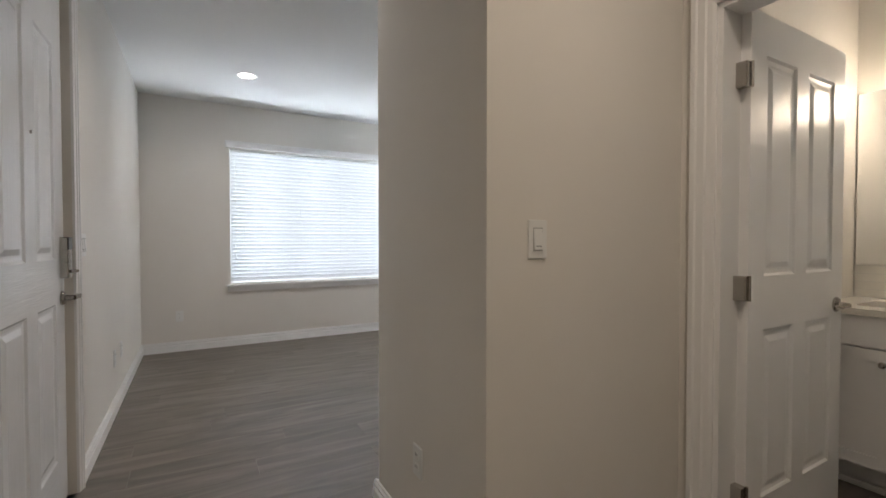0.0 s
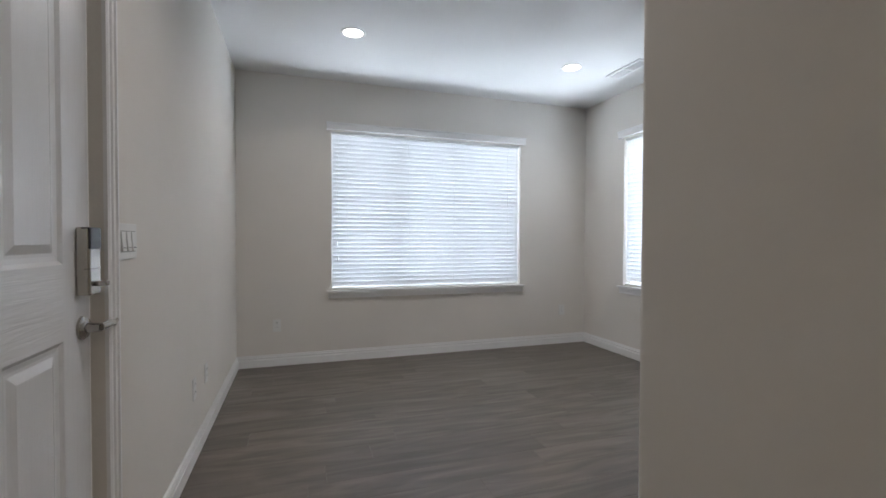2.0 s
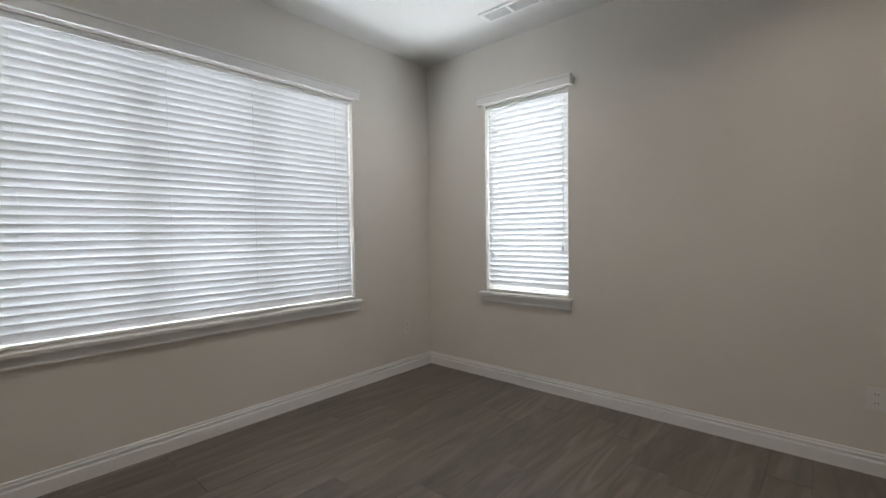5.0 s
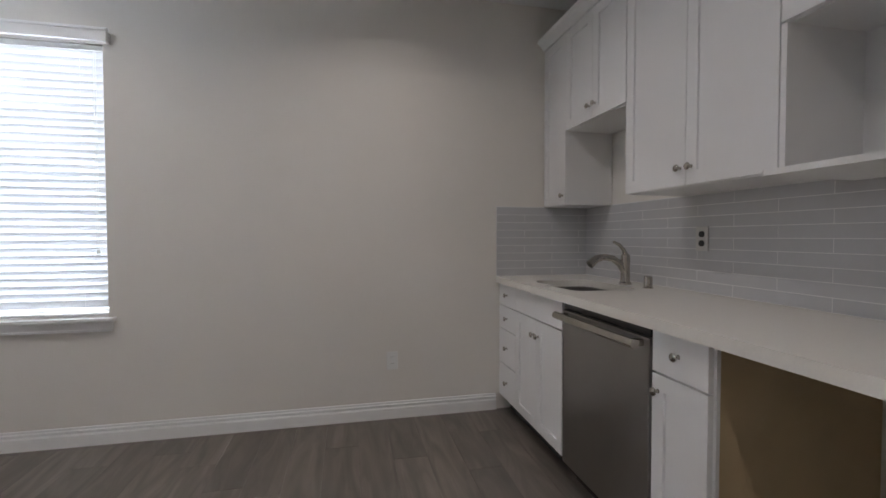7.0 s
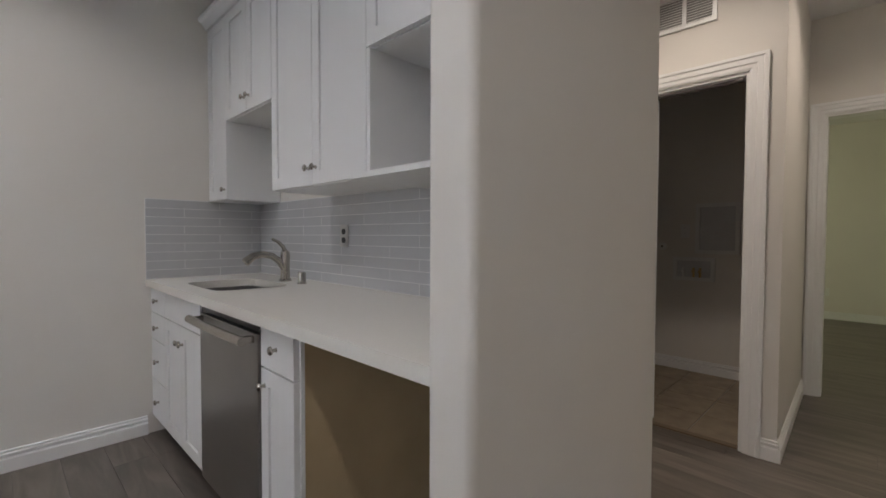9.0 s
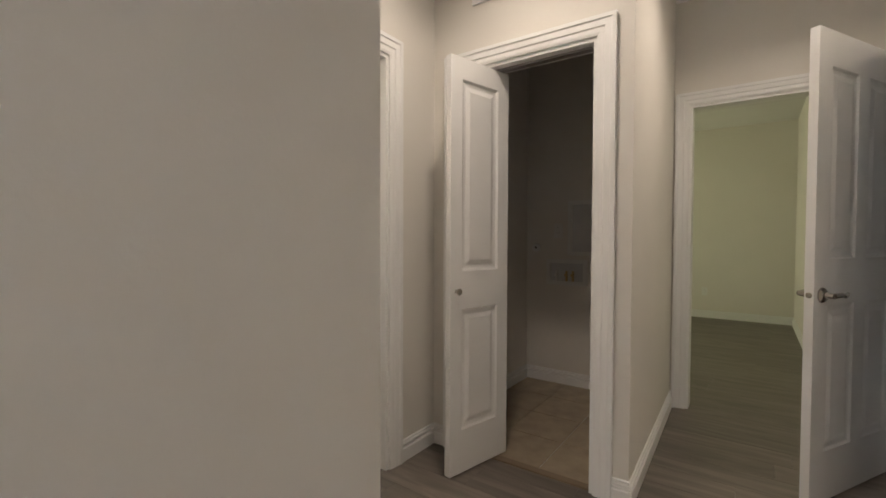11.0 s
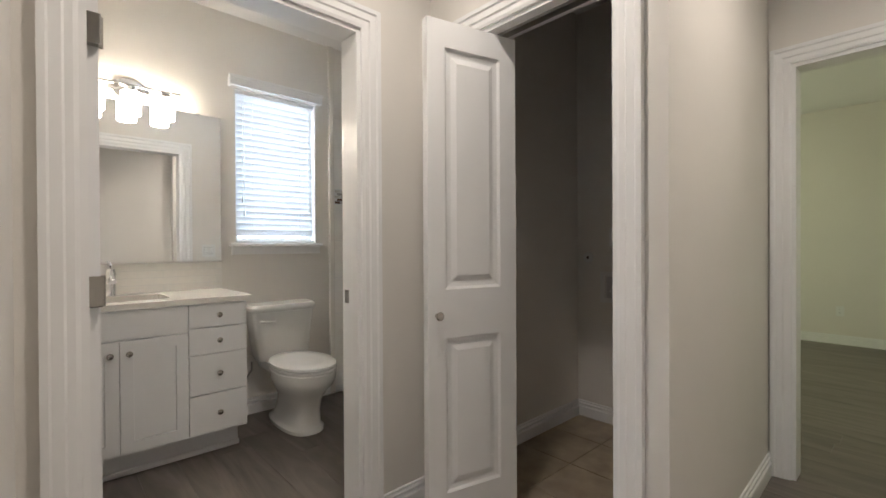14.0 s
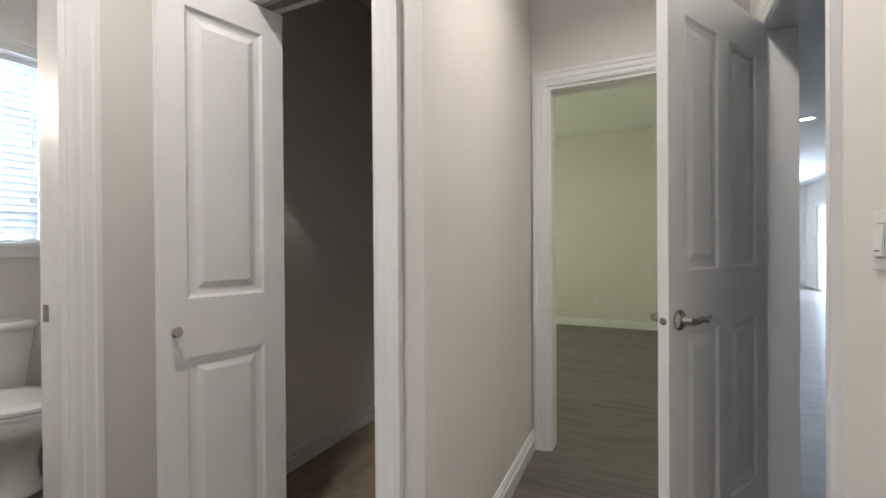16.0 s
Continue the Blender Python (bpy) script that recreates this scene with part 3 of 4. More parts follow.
setting("strike_plate", block(2.200, 2.232, 0.4861, 0.4880, 0.925, 0.98, 0.0008), NICKEL, "satin nickel strike plate in the bathroom door lining", "strike plate")

# ---- baseboards ----
for p0, p1, nrm in (
    ((0, 3.169), (0, 6.0), (1, 0)), ((-0.035, 0.12), (-0.035, 2.117), (1, 0)), ((0.08, -0.183), (0.08, 0.12), (1, 0)), ((0, 6.0), (3.76, 6.0), (0, -1)), ((3.76, 2.308), (3.76, 6.0), (-1, 0)),
    ((1.223, 1.467), (1.223, 2.358), (-1, 0)), ((1.207, 2.342), (1.338, 2.342), (0, 1)), ((1.207, 1.483), (2.13, 1.483), (0, -1)),
    ((2.13, 1.438), (2.13, 1.467), (-1, 0)), ((2.13, 0.09), (2.13, 0.382), (-1, 0)), ((2.05, 0.09), (2.13, 0.09), (0, 1)), ((1.083, 0.09), (1.152, 0.09), (0, 1)),
    ((1.118, -1.29), (1.083, 0.106), (-1, 0)), ((1.22, -1.29), (2.19, -1.29), (0, 1)), ((2.19, -1.29), (2.19, -0.03), (-1, 0)), ((1.225, -1.29), (1.193, -0.03), (1, 0)),
    ((0.208, -5.40), (3.76, -5.40), (0, 1)), ((0.208, -5.40), (0.208, -1.41), (1, 0)), ((3.76, -0.285), (3.76, 0.55), (-1, 0)), ((2.25, -0.445), (2.25, 0.382), (1, 0)),
    ((-3.3, -14.0), (0.09, -14.0), (0, 1)), ((0.09, -14.0), (0.09, -1.41), (-1, 0)), ((-3.3, -14.0), (-3.3, -12.8), (1, 0)),
):
    baseboard(p0, p1, nrm)


# ---- doors ----
def four_panel(w, stile, mid, h=2.03, t=0.035):
    pw = (w - 2 * stile - mid) / 2
    cols = ((stile, stile + pw), (stile + pw + mid, w - stile))
    return leaf_mesh(w, h, t, cols, ((0.22, 0.86), (1.06, 1.88)), RAISED)


front = thing("front_door", "closed white embossed four-panel front door in its frame", "door", pose(-0.03, 2.195, 0.012, 0, 0, 90))
leaf = part("leaf", leaf_mesh(0.905, 2.356, 0.044, ((0.133, 0.383), (0.512, 0.760)), ((0.22, 0.915), (1.112, 2.04)), RAISED), DOORGRAIN, front)
leaf.data.materials.append(RAILGRAIN)
for face in leaf.data.polygons:
    x, _, z = face.center
    if 0.133 < x < 0.760 and (z < 0.22 or 0.915 < z < 1.112 or z > 2.04):
        face.material_index = 1
hinge_parts(front, -0.006, 0.0, (0.275, 0.945, 1.615, 2.22))
lever_parts(front, pose(0.857, 0, 0.931))
bm = lathe(bmesh.new(), ((0.007, 0), (0.007, 0.004), (0.004, 0.005)), pose(0.455, 0, 1.60, 90), 12)
part("peephole", bm, NICKEL, front, "small dark peephole")
lock = part("keypad_lock", block(0.825, 0.895, -0.034, 0.0, 1.022, 1.21, 0.006), NICKEL, front, "satin nickel electronic deadbolt")
part("black_cover", block(0.8255, 0.8945, -0.0352, -0.012, 1.150, 1.2095, 0.003), BLACK, lock)
part("thumb_turn", block(0.852, 0.876, -0.062, -0.034, 1.046, 1.060, 0.004), NICKEL, lock)
part("seam", block(0.825, 0.895, -0.0346, -0.02, 1.095, 1.0965), DARK, lock)

bath_door = thing("bathroom_door", "white four-panel bathroom door standing open inwards", "door", pose(2.248, 1.300, 0.012, 0, 0, 0.0))
part("leaf", four_panel(0.80, 0.11, 0.10), DOORPAINT, bath_door)
for z in (0.25, 1.02, 1.79):
    bm = block(-0.035, -0.003, -0.004, 0.036, z - 0.045, z + 0.045, 0.002)
    rod(bm, (-0.004, -0.006, z - 0.046), (-0.004, -0.006, z + 0.046), 0.006, seg=10)
    part("hinge", bm, NICKEL, bath_door, "satin nickel hinge")
lever_parts(bath_door, pose(0.735, 0, 0.91), -1)

hall_door = thing("hall_door", "white four-panel door standing half open into the hall", "door", pose(0.105, -1.008, 0.012, 0, 0, 60.5))
part("leaf", four_panel(0.765, 0.105, 0.095), DOORPAINT, hall_door)
lever_parts(hall_door, pose(0.705, 0.035, 0.905, 0, 0, 180), 1)
lever_parts(hall_door, pose(0.705, 0, 0.905), -1)
part("latch_plate", moved(lathe(bmesh.new(), ((0.012, 0), (0.012, 0.002), (0.008, 0.003)), None, 16), pose(0.765, 0.0175, 0.905, 0, 90)), NICKEL, hall_door)

# bifold closet door, folded to one side
bifold = thing("bifold_door", "white two-leaf bifold closet door folded open", "door", pose(1.757, -0.03, 0.012))
A_ = math.degrees(math.atan2(0.36, 0.085))
leaf_rows = ((0.21, 0.80), (0.984, 1.90))
m1 = pose(0, 0.0, 0, 0, 0, A_)
part("leaf", moved(leaf_mesh(0.41, 2.0, 0.03, ((0.08, 0.335),), leaf_rows, RAISED), m1), DOORPAINT, bifold)
m2 = pose(0.20, 0.0, 0, 0, 0, 180 - 76)
part("leaf", moved(leaf_mesh(0.41, 2.0, 0.03, ((0.08, 0.335),), leaf_rows, RAISED), m2), DOORPAINT, bifold)
part("knob", moved(knob_mesh(0.017, 0.03), m1 @ pose(0.372, 0.03, 0.888, 0, 0, 180)), NICKEL, bifold, "satin nickel round knob", True)
part("guide_track", block(-0.48, 0.2, 0.04, 0.075, 2.004, 2.018), STEEL, bifold)


# ---- switches and outlets ----
switch(pose(0, 3.296, 1.182, 0, 0, 90), 3, "white triple rocker switch beside the front door")
switch(pose(1.408, 1.483, 1.21, 0, 0, 0), 1, "white rocker light switch on the hall wall")
switch(pose(0.08, 0.03, 1.16, 0, 0, 90), 1, "white light switch beside the hall doorway")
switch(pose(2.25, 0.24, 1.13, 0, 0, 90), 2, "white double rocker switch beside the bathroom door")
for m in (pose(0, 4.263, 0.378, 0, 0, 90), pose(0, 4.58, 0.375, 0, 0, 90), pose(0.347, 6, 0.38), pose(3.45, 6, 0.388), pose(3.76, 3.012, 0.375, 0, 0, -90),
          pose(1.223, 1.923, 0.38, 0, 0, -90), pose(1.815, 1.6425, 1.615, 0, 0, 180), pose(1.81, 1.6280, 0.41, 0, 0, 180), pose(1.24, -5.4, 0.385, 0, 0, 180), pose(1.925, -1.29, 1.215, 0, 0, 180)):
    outlet(m)


# ---- kitchen ----
KNOB = knob_mesh()
KNOB_ME = bpy.data.meshes.new("knob")
KNOB.to_mesh(KNOB_ME)
KNOB.free()
KNOB_ME.materials.append(NICKEL)
for p_ in KNOB_ME.polygons:
    p_.use_smooth = True


def add_knob(parent, x, y, z):
    k = new("knob", KNOB_ME)
    k.parent = parent
    k.location = (x, y, z)
    k["label"] = "satin nickel round knob"
    return k


def front_panel(name, parent, x0, x1, z0, z1, mat, shaker=True, frame=0.055, knob=None, t=0.019):
    """A door or drawer front; local front face at y = -t."""
    g = 0.0016
    w, h = x1 - x0 - 2 * g, z1 - z0 - 2 * g
    if shaker:
        bm = leaf_mesh(w, h, t, ((frame, w - frame),), ((frame, h - frame),), SHAKER)
    else:
        bm = block(0, w, 0, t, 0, h, 0.0012)
    ob = part(name, moved(bm, pose(x0 + g, -t, z0 + g)), mat, parent)
    if knob:
        add_knob(ob, knob[0], -t, knob[1])
    return ob


def carcass(parent, w, d, z0, z1, mat):
    part("body", block(0.0005, w - 0.0005, 0.0, d, z0, z1), mat, parent)


def base_unit(name, label, x_right, w, z1=0.867):
    """Kitchen base cabinet facing north; local x runs west from x_right."""
    ob = thing(name, label, "cabinet", pose(x_right, 2.2630, 0, 0, 0, 180))
    carcass(ob, w, 0.63, 0.10, z1, CABINET)
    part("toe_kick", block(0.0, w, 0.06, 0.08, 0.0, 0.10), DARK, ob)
    return ob


d = base_unit("drawer_cabinet", "white four-drawer base cabinet at the kitchen corner", 3.757, 0.295)
for z0, z1 in ((0.722, 0.868), (0.567, 0.718), (0.336, 0.563), (0.108, 0.332)):
    front_panel("drawer", d, 0, 0.295, z0, z1, CABINET, False, knob=(0.1475, (z0 + z1) / 2))
sk = base_unit("sink_cabinet", "white sink base cabinet with two shaker doors", 3.462, 0.598, 0.68)
front_panel("false_front", sk, 0, 0.598, 0.722, 0.868, CABINET, False)
front_panel("door", sk, 0, 0.299, 0.108, 0.718, CABINET, knob=(0.27, 0.632))
front_panel("door", sk, 0.299, 0.598, 0.108, 0.718, CABINET, knob=(0.328, 0.632))
nb = base_unit("narrow_cabinet", "narrow white base cabinet with a drawer and bare wood side", 2.226, 0.24)
front_panel("drawer", nb, 0, 0.24, 0.722, 0.868, CABINET, False, knob=(0.12, 0.798))
front_panel("door", nb, 0, 0.24, 0.108, 0.718, CABINET, knob=(0.03, 0.66))
part("side_panel", block(0.2405, 0.2475, 0.012, 0.628, 0.0, 0.867), TAN, nb, "bare tan wood side panel")
part("face_edge", block(0.2405, 0.250, -0.001, 0.012, 0.10, 0.867), CABINET, nb)

dw = thing("dishwasher", "stainless steel dishwasher with a bar handle", "dishwasher", pose(2.850, 2.2630, 0, 0, 0, 180))
part("tub", block(0.004, 0.62, 0.0, 0.58, 0.10, 0.862), DARK, dw)
part("door_panel", block(0.006, 0.618, -0.026, -0.001, 0.10, 0.828, 0.004), STEEL, dw)
part("control_strip", block(0.006, 0.618, -0.018, -0.001, 0.832, 0.864, 0.002), BLACK, dw)
part("toe_plate", block(0.006, 0.618, 0.05, 0.06, 0.0, 0.098), BLACK, dw)
bm = bmesh.new()
tube(bm, [(0.02, -0.072, 0.808), (0.16, -0.076, 0.808), (0.31, -0.077, 0.808), (0.46, -0.076, 0.808), (0.604, -0.072, 0.808)], 0.017, 16)
hb = part("handle", bm, NICKEL, dw, "brushed metal bar handle", True)
for x in (0.045, 0.579):
    part("bracket", block(x - 0.012, x + 0.012, -0.068, -0.025, 0.796, 0.820, 0.003), NICKEL, hb)

# worktop with a cut-out for the sink
SX0, SX1, SY0, SY1 = 2.885, 3.40, 1.835, 2.205
Z0, Z1 = 0.868, 0.908
wt = slab_with_round_hole(1.342, 3.757, 1.6320, 2.3080, Z0, Z1, SX0, SX1, SY0, SY1)
top = tagged(mesh_object("worktop", wt, QUARTZ), "cream quartz worktop over the base cabinets", "worktop")
sink = thing("kitchen_sink", "stainless undermount sink set in the worktop", "sink", pose(0, 0, 0))
bm = bowl_mesh(SX0, SX1, SY0, SY1, 0.70, Z0 - 0.0005)
part("basin", bm, SINKSTEEL, sink, "", True)
part("drain", lathe(bmesh.new(), ((0.045, 0.7005), (0.045, 0.703), (0.03, 0.702)), pose(3.17, 1.97, 0)), CHROME, sink)

fc = thing("kitchen_faucet", "satin nickel pull-out kitchen faucet behind the sink", "faucet", pose(3.118, 1.765, 0.908))
part("base", lathe(bmesh.new(), ((0.034, 0), (0.034, 0.008), (0.026, 0.015), (0.024, 0.10), (0.027, 0.13), (0.024, 0.165), (0.014, 0.174))), NICKEL, fc, "", True)
part("spout", tube(bmesh.new(), [(0, 0, 0.06), (0.0, 0.035, 0.115), (0.0, 0.08, 0.145), (0.0, 0.13, 0.155), (0.0, 0.18, 0.145), (0.0, 0.222, 0.112)], [0.020, 0.020, 0.019, 0.019, 0.021, 0.023], 16), NICKEL, fc, "", True)
part("lever", tube(bmesh.new(), [(0, 0, 0.165), (0, 0.012, 0.195), (0, 0.04, 0.222), (0, 0.075, 0.238)], [0.014, 0.011, 0.010, 0.008], 12), NICKEL, fc, "", True)
air = tagged(mesh_object("air_gap", lathe(bmesh.new(), ((0.026, 0), (0.026, 0.004), (0.021, 0.006), (0.021, 0.055), (0.017, 0.062))), NICKEL, True), "satin nickel air gap cap on the worktop", "air gap")
air.location = (2.925, 1.765, 0.908)


def upper_unit(name, label, x_right, w, z0, z1=2.44, body=True):
    ob = thing(name, label, "cabinet", pose(x_right, 1.9390, 0, 0, 0, 180))
    if body:
        carcass(ob, w, 0.307, z0, z1, CABINET)
    return ob


u = upper_unit("wall_cabinet", "narrow white wall cabinet beside the corner", 3.757, 0.302, 1.375)
front_panel("door", u, 0, 0.302, 1.377, 2.438, CABINET, knob=(0.27, 1.435))
u = upper_unit("wall_cabinet", "short white two-door wall cabinet above the sink", 3.455, 0.605, 1.83)
front_panel("door", u, 0, 0.3025, 1.832, 2.438, CABINET, knob=(0.272, 1.908))
front_panel("door", u, 0.3025, 0.605, 1.832, 2.438, CABINET, knob=(0.333, 1.908))
u = upper_unit("wall_cabinet", "tall white two-door wall cabinet with shaker doors", 2.848, 0.78, 1.38)
front_panel("door", u, 0, 0.39, 1.382, 2.438, CABINET, knob=(0.36, 1.455))
front_panel("door", u, 0.39, 0.78, 1.382, 2.438, CABINET, knob=(0.42, 1.455))
u = upper_unit("microwave_cabinet", "white wall cabinet with an open microwave niche", 2.066, 0.723, 1.4, body=False)
part("side_panel", block(0.0005, 0.02, -0.018, 0.307, 1.382, 1.84), CABINET, u)
part("side_panel", block(0.704, 0.7225, -0.018, 0.307, 1.382, 1.84), CABINET, u)
part("upper_box", block(0.0005, 0.7225, 0.0, 0.307, 1.84, 2.44), CABINET, u)
part("back_panel", block(0.02, 0.704, 0.297, 0.307, 1.382, 1.84), CABINET, u)
bm = bmesh.new()
outline = [(-0.004, 0.300), (-0.004, -0.06), (0.004, -0.085), (0.028, -0.105), (0.7225, -0.105), (0.7225, 0.300)]
lo = [bm.verts.new((x, y, 1.362)) for x, y in outline]
hi = [bm.verts.new((x, y, 1.381)) for x, y in outline]
bm.faces.new(lo)
bm.faces.new(hi)
for k in range(len(outline)):
    q = (k + 1) % len(outline)
    bm.faces.new((lo[k], lo[q], hi[q], hi[k]))
part("shelf", bm, CABINET, u, "deep white shelf with a rounded corner")
front_panel("door", u, 0, 0.3615, 1.845, 2.438, CABINET, knob=(0.332, 1.90))
front_panel("door", u, 0.3615, 0.7225, 1.845, 2.438, CABINET, knob=(0.391, 1.90))
bm = bmesh.new()
prof = ((0.0, 2.4405), (-0.03, 2.4405), (-0.034, 2.452), (-0.052, 2.476), (-0.070, 2.486), (-0.073, 2.505), (0.0, 2.505))
ra = [bm.verts.new((1.3425, 1.9390 - y, z)) for y, z in prof]
rb = [bm.verts.new((3.757, 1.9390 - y, z)) for y, z in prof]
for k in range(len(prof)):
    q = (k + 1) % len(prof)
    bm.faces.new((ra[k], ra[q], rb[q], rb[k]))
bm.faces.new(ra)
bm.faces.new(rb)
tagged(mesh_object("crown_moulding", bm, CABINET), "white crown moulding along the wall cabinets", "moulding")
outlet(pose(2.708, 1.6375, 1.165, 0, 0, 180), "steel wall outlet with black sockets on the tiles", True)
outlet(pose(1.88, 1.6375, 1.163, 0, 0, 180), "steel wall outlet with black sockets on the tiles", True)

# ---- bathroom ----
VY = 1.475
van = thing("vanity", "white bathroom vanity with shaker doors and four drawers", "vanity", pose(3.215, VY, 0, 0, 0, -90))
VW = VY - 0.567
part("body", block(0, VW, 0.0, 0.535, 0.145, 0.715), CABINET, van)
part("front_rail", block(0, VW, 0.0, 0.018, 0.715, 0.858), CABINET, van)
for x in (0.0, VW - 0.018):
    part("side_rail", block(x, x + 0.018, 0.018, 0.535, 0.715, 0.858), CABINET, van)
part("toe_kick", block(0, VW - 0.01, 0.125, 0.535, 0.0, 0.145), CABINET, van)
part("toe_trim", block(0, VW - 0.006, 0.107, 0.125, 0.0, 0.028, 0.005), TRIM, van)
DX = VY - 0.862
front_panel("false_front", van, 0.021, DX, 0.714, 0.858, CABINET, False)
front_panel("door", van, 0.021, 0.021 + (DX - 0.021) / 2, 0.156, 0.708, CABINET, knob=(0.021 + (DX - 0.021) / 2 - 0.038, 0.645))
front_panel("door", van, 0.021 + (DX - 0.021) / 2, DX, 0.156, 0.708, CABINET, knob=(0.021 + (DX - 0.021) / 2 + 0.038, 0.645))
for z0, z1 in ((0.73, 0.858), (0.586, 0.726), (0.37, 0.582), (0.156, 0.366)):
    front_panel("drawer", van, DX, VW, z0, z1, CABINET, False, knob=((DX + VW) / 2, (z0 + z1) / 2))
BX0, BX1, BY0, BY1 = 3.30, 3.62, 0.915, 1.345
bm = slab_with_round_hole(3.18, 3.755, 0.542, 1.477, 0.86, 0.89, BX0, BX1, BY0, BY1)
tagged(mesh_object("worktop", bm, QUARTZ), "pale quartz vanity top with a cut-out basin", "worktop")
basin = thing("basin", "white undermount basin in the vanity top", "basin")
bm = bowl_mesh(BX0, BX1, BY0, BY1, 0.755, 0.8595)
part("bowl", bm, PORCELAIN, basin, "", True)
part("drain", lathe(bmesh.new(), ((0.022, 0.7605), (0.022, 0.763), (0.015, 0.762)), pose(3.46, 1.14, 0)), CHROME, basin)
bf = thing("basin_faucet", "polished chrome basin faucet with a lever", "faucet", pose(3.67, 1.145, 0.89, 0, 0, 90))
part("base", lathe(bmesh.new(), ((0.030, 0), (0.030, 0.006), (0.025, 0.012), (0.024, 0.10), (0.027, 0.125), (0.020, 0.15))), CHROME, bf, "", True)
part("spout", tube(bmesh.new(), [(0, 0, 0.075), (0, 0.05, 0.10), (0, 0.09, 0.105), (0, 0.115, 0.085)], [0.018, 0.017, 0.016, 0.016], 14), CHROME, bf, "", True)
part("lever", tube(bmesh.new(), [(0, 0, 0.145), (0, 0.01, 0.165), (0, -0.04, 0.19)], [0.012, 0.009, 0.007], 12), CHROME, bf, "", True)

mir = thing("mirror", "large frameless wall mirror above the vanity", "mirror")
part("glass_sheet", block(3.748, 3.757, 0.544, 1.472, 1.080, 2.020), MIRROR, mir)
part("bottom_channel", block(3.744, 3.758, 0.544, 1.472, 1.069, 1.0795), CHROME, mir)
for y in (0.68, 1.3):
    part("clip", block(3.744, 3.748, y - 0.012, y + 0.012, 2.010, 2.025), CHROME, mir)

vl = thing("vanity_light", "chrome vanity light with three lit frosted glass shades", "wall lamp", pose(3.757, 1.045, 2.095, 0, 0, -90))
bm = bmesh.new()
oval_loft(bm, ((0, 0, 0.10, 0.06, 0, 2), (0, 0, 0.10, 0.06, 0.012, 2), (0, 0, 0.08, 0.045, 0.022, 2)))
part("canopy", moved(bm, pose(0, 0, 0, 90)), CHROME, vl, "", True)
part("bar", block(-0.25, 0.25, -0.105, -0.085, -0.006, 0.006, 0.003), CHROME, vl)
part("arm", rod(bmesh.new(), (0, -0.02, 0), (0, -0.09, 0), 0.009), CHROME, vl)
for x in (-0.17, 0.0, 0.17):
    part("socket", lathe(bmesh.new(), ((0.012, -0.005), (0.03, -0.012), (0.032, -0.04), (0.02, -0.042)), pose(x, -0.095, 0)), CHROME, vl, "", True)
    sh = lathe(bmesh.new(), ((0.03, -0.036), (0.048, -0.04), (0.05, -0.05), (0.05, -0.165), (0.047, -0.168)), pose(x, -0.095, 0))
    part("shade", sh, SHADE, vl, "lit frosted glass shade", True)

toi = thing("toilet", "white two-piece porcelain toilet with its lid closed", "toilet", pose(3.752, 0.195, 0, 0, 0, -90))
bm = bmesh.new()
oval_loft(bm, ((0, -0.355, 0.126, 0.268, 0.0, 2.6), (0, -0.355, 0.128, 0.270, 0.022, 2.6), (0, -0.36, 0.118, 0.258, 0.034, 2.5), (0, -0.37, 0.108, 0.244, 0.05, 2.4), (0, -0.395, 0.102, 0.218, 0.13, 2.3), (0, -0.415, 0.112, 0.212, 0.20, 2.2), (0, -0.435, 0.134, 0.226, 0.25, 2.15), (0, -0.46, 0.168, 0.258, 0.30, 2.1), (0, -0.468, 0.181, 0.270, 0.34, 2.1), (0, -0.47, 0.185, 0.273, 0.385, 2.1), (0, -0.47, 0.178, 0.266, 0.392, 2.1)))
part("bowl", bm, PORCELAIN, toi, "", True)
bm = bmesh.new()
oval_loft(bm, ((0, -0.47, 0.182, 0.268, 0.394, 2.1), (0, -0.47, 0.187, 0.273, 0.400, 2.1), (0, -0.47, 0.185, 0.271, 0.412, 2.1)))
part("seat", bm, PORCELAIN, toi, "", True)
bm = bmesh.new()
oval_loft(bm, ((0, -0.465, 0.183, 0.272, 0.4155, 2.1), (0, -0.465, 0.188, 0.277, 0.42, 2.1), (0, -0.465, 0.186, 0.275, 0.433, 2.1), (0, -0.465, 0.172, 0.26, 0.439, 2.1), (0, -0.465, 0.10, 0.18, 0.442, 2.1)))
part("lid", bm, PORCELAIN, toi, "", True)
part("deck", block(-0.13, 0.13, -0.24, -0.02, 0.33, 0.392, 0.02), PORCELAIN, toi, "", True)
bm = bmesh.new()
oval_loft(bm, ((0, -0.115, 0.165, 0.082, 0.392, 5), (0, -0.115, 0.182, 0.089, 0.43, 6), (0, -0.115, 0.215, 0.098, 0.70, 6), (0, -0.115, 0.216, 0.098, 0.725, 6)), 36)
part("tank", bm, PORCELAIN, toi, "", True)
bm = bmesh.new()
oval_loft(bm, ((0, -0.115, 0.222, 0.104, 0.7255, 6), (0, -0.115, 0.23, 0.11, 0.735, 6), (0, -0.115, 0.23, 0.11, 0.755, 6), (0, -0.115, 0.215, 0.098, 0.772, 6)), 36)
part("tank_lid", bm, PORCELAIN, toi, "", True)
part("flush_lever", tube(bmesh.new(), [(-0.17, -0.215, 0.665), (-0.15, -0.232, 0.665), (-0.10, -0.235, 0.662), (-0.085, -0.232, 0.66)], [0.01, 0.009, 0.007, 0.009], 10), PORCELAIN, toi, "", True)
sv = thing("supply_valve", "chrome water supply valve with a bent hose", "valve", pose(3.757, 0.435, 0.17, 0, 0, -90))
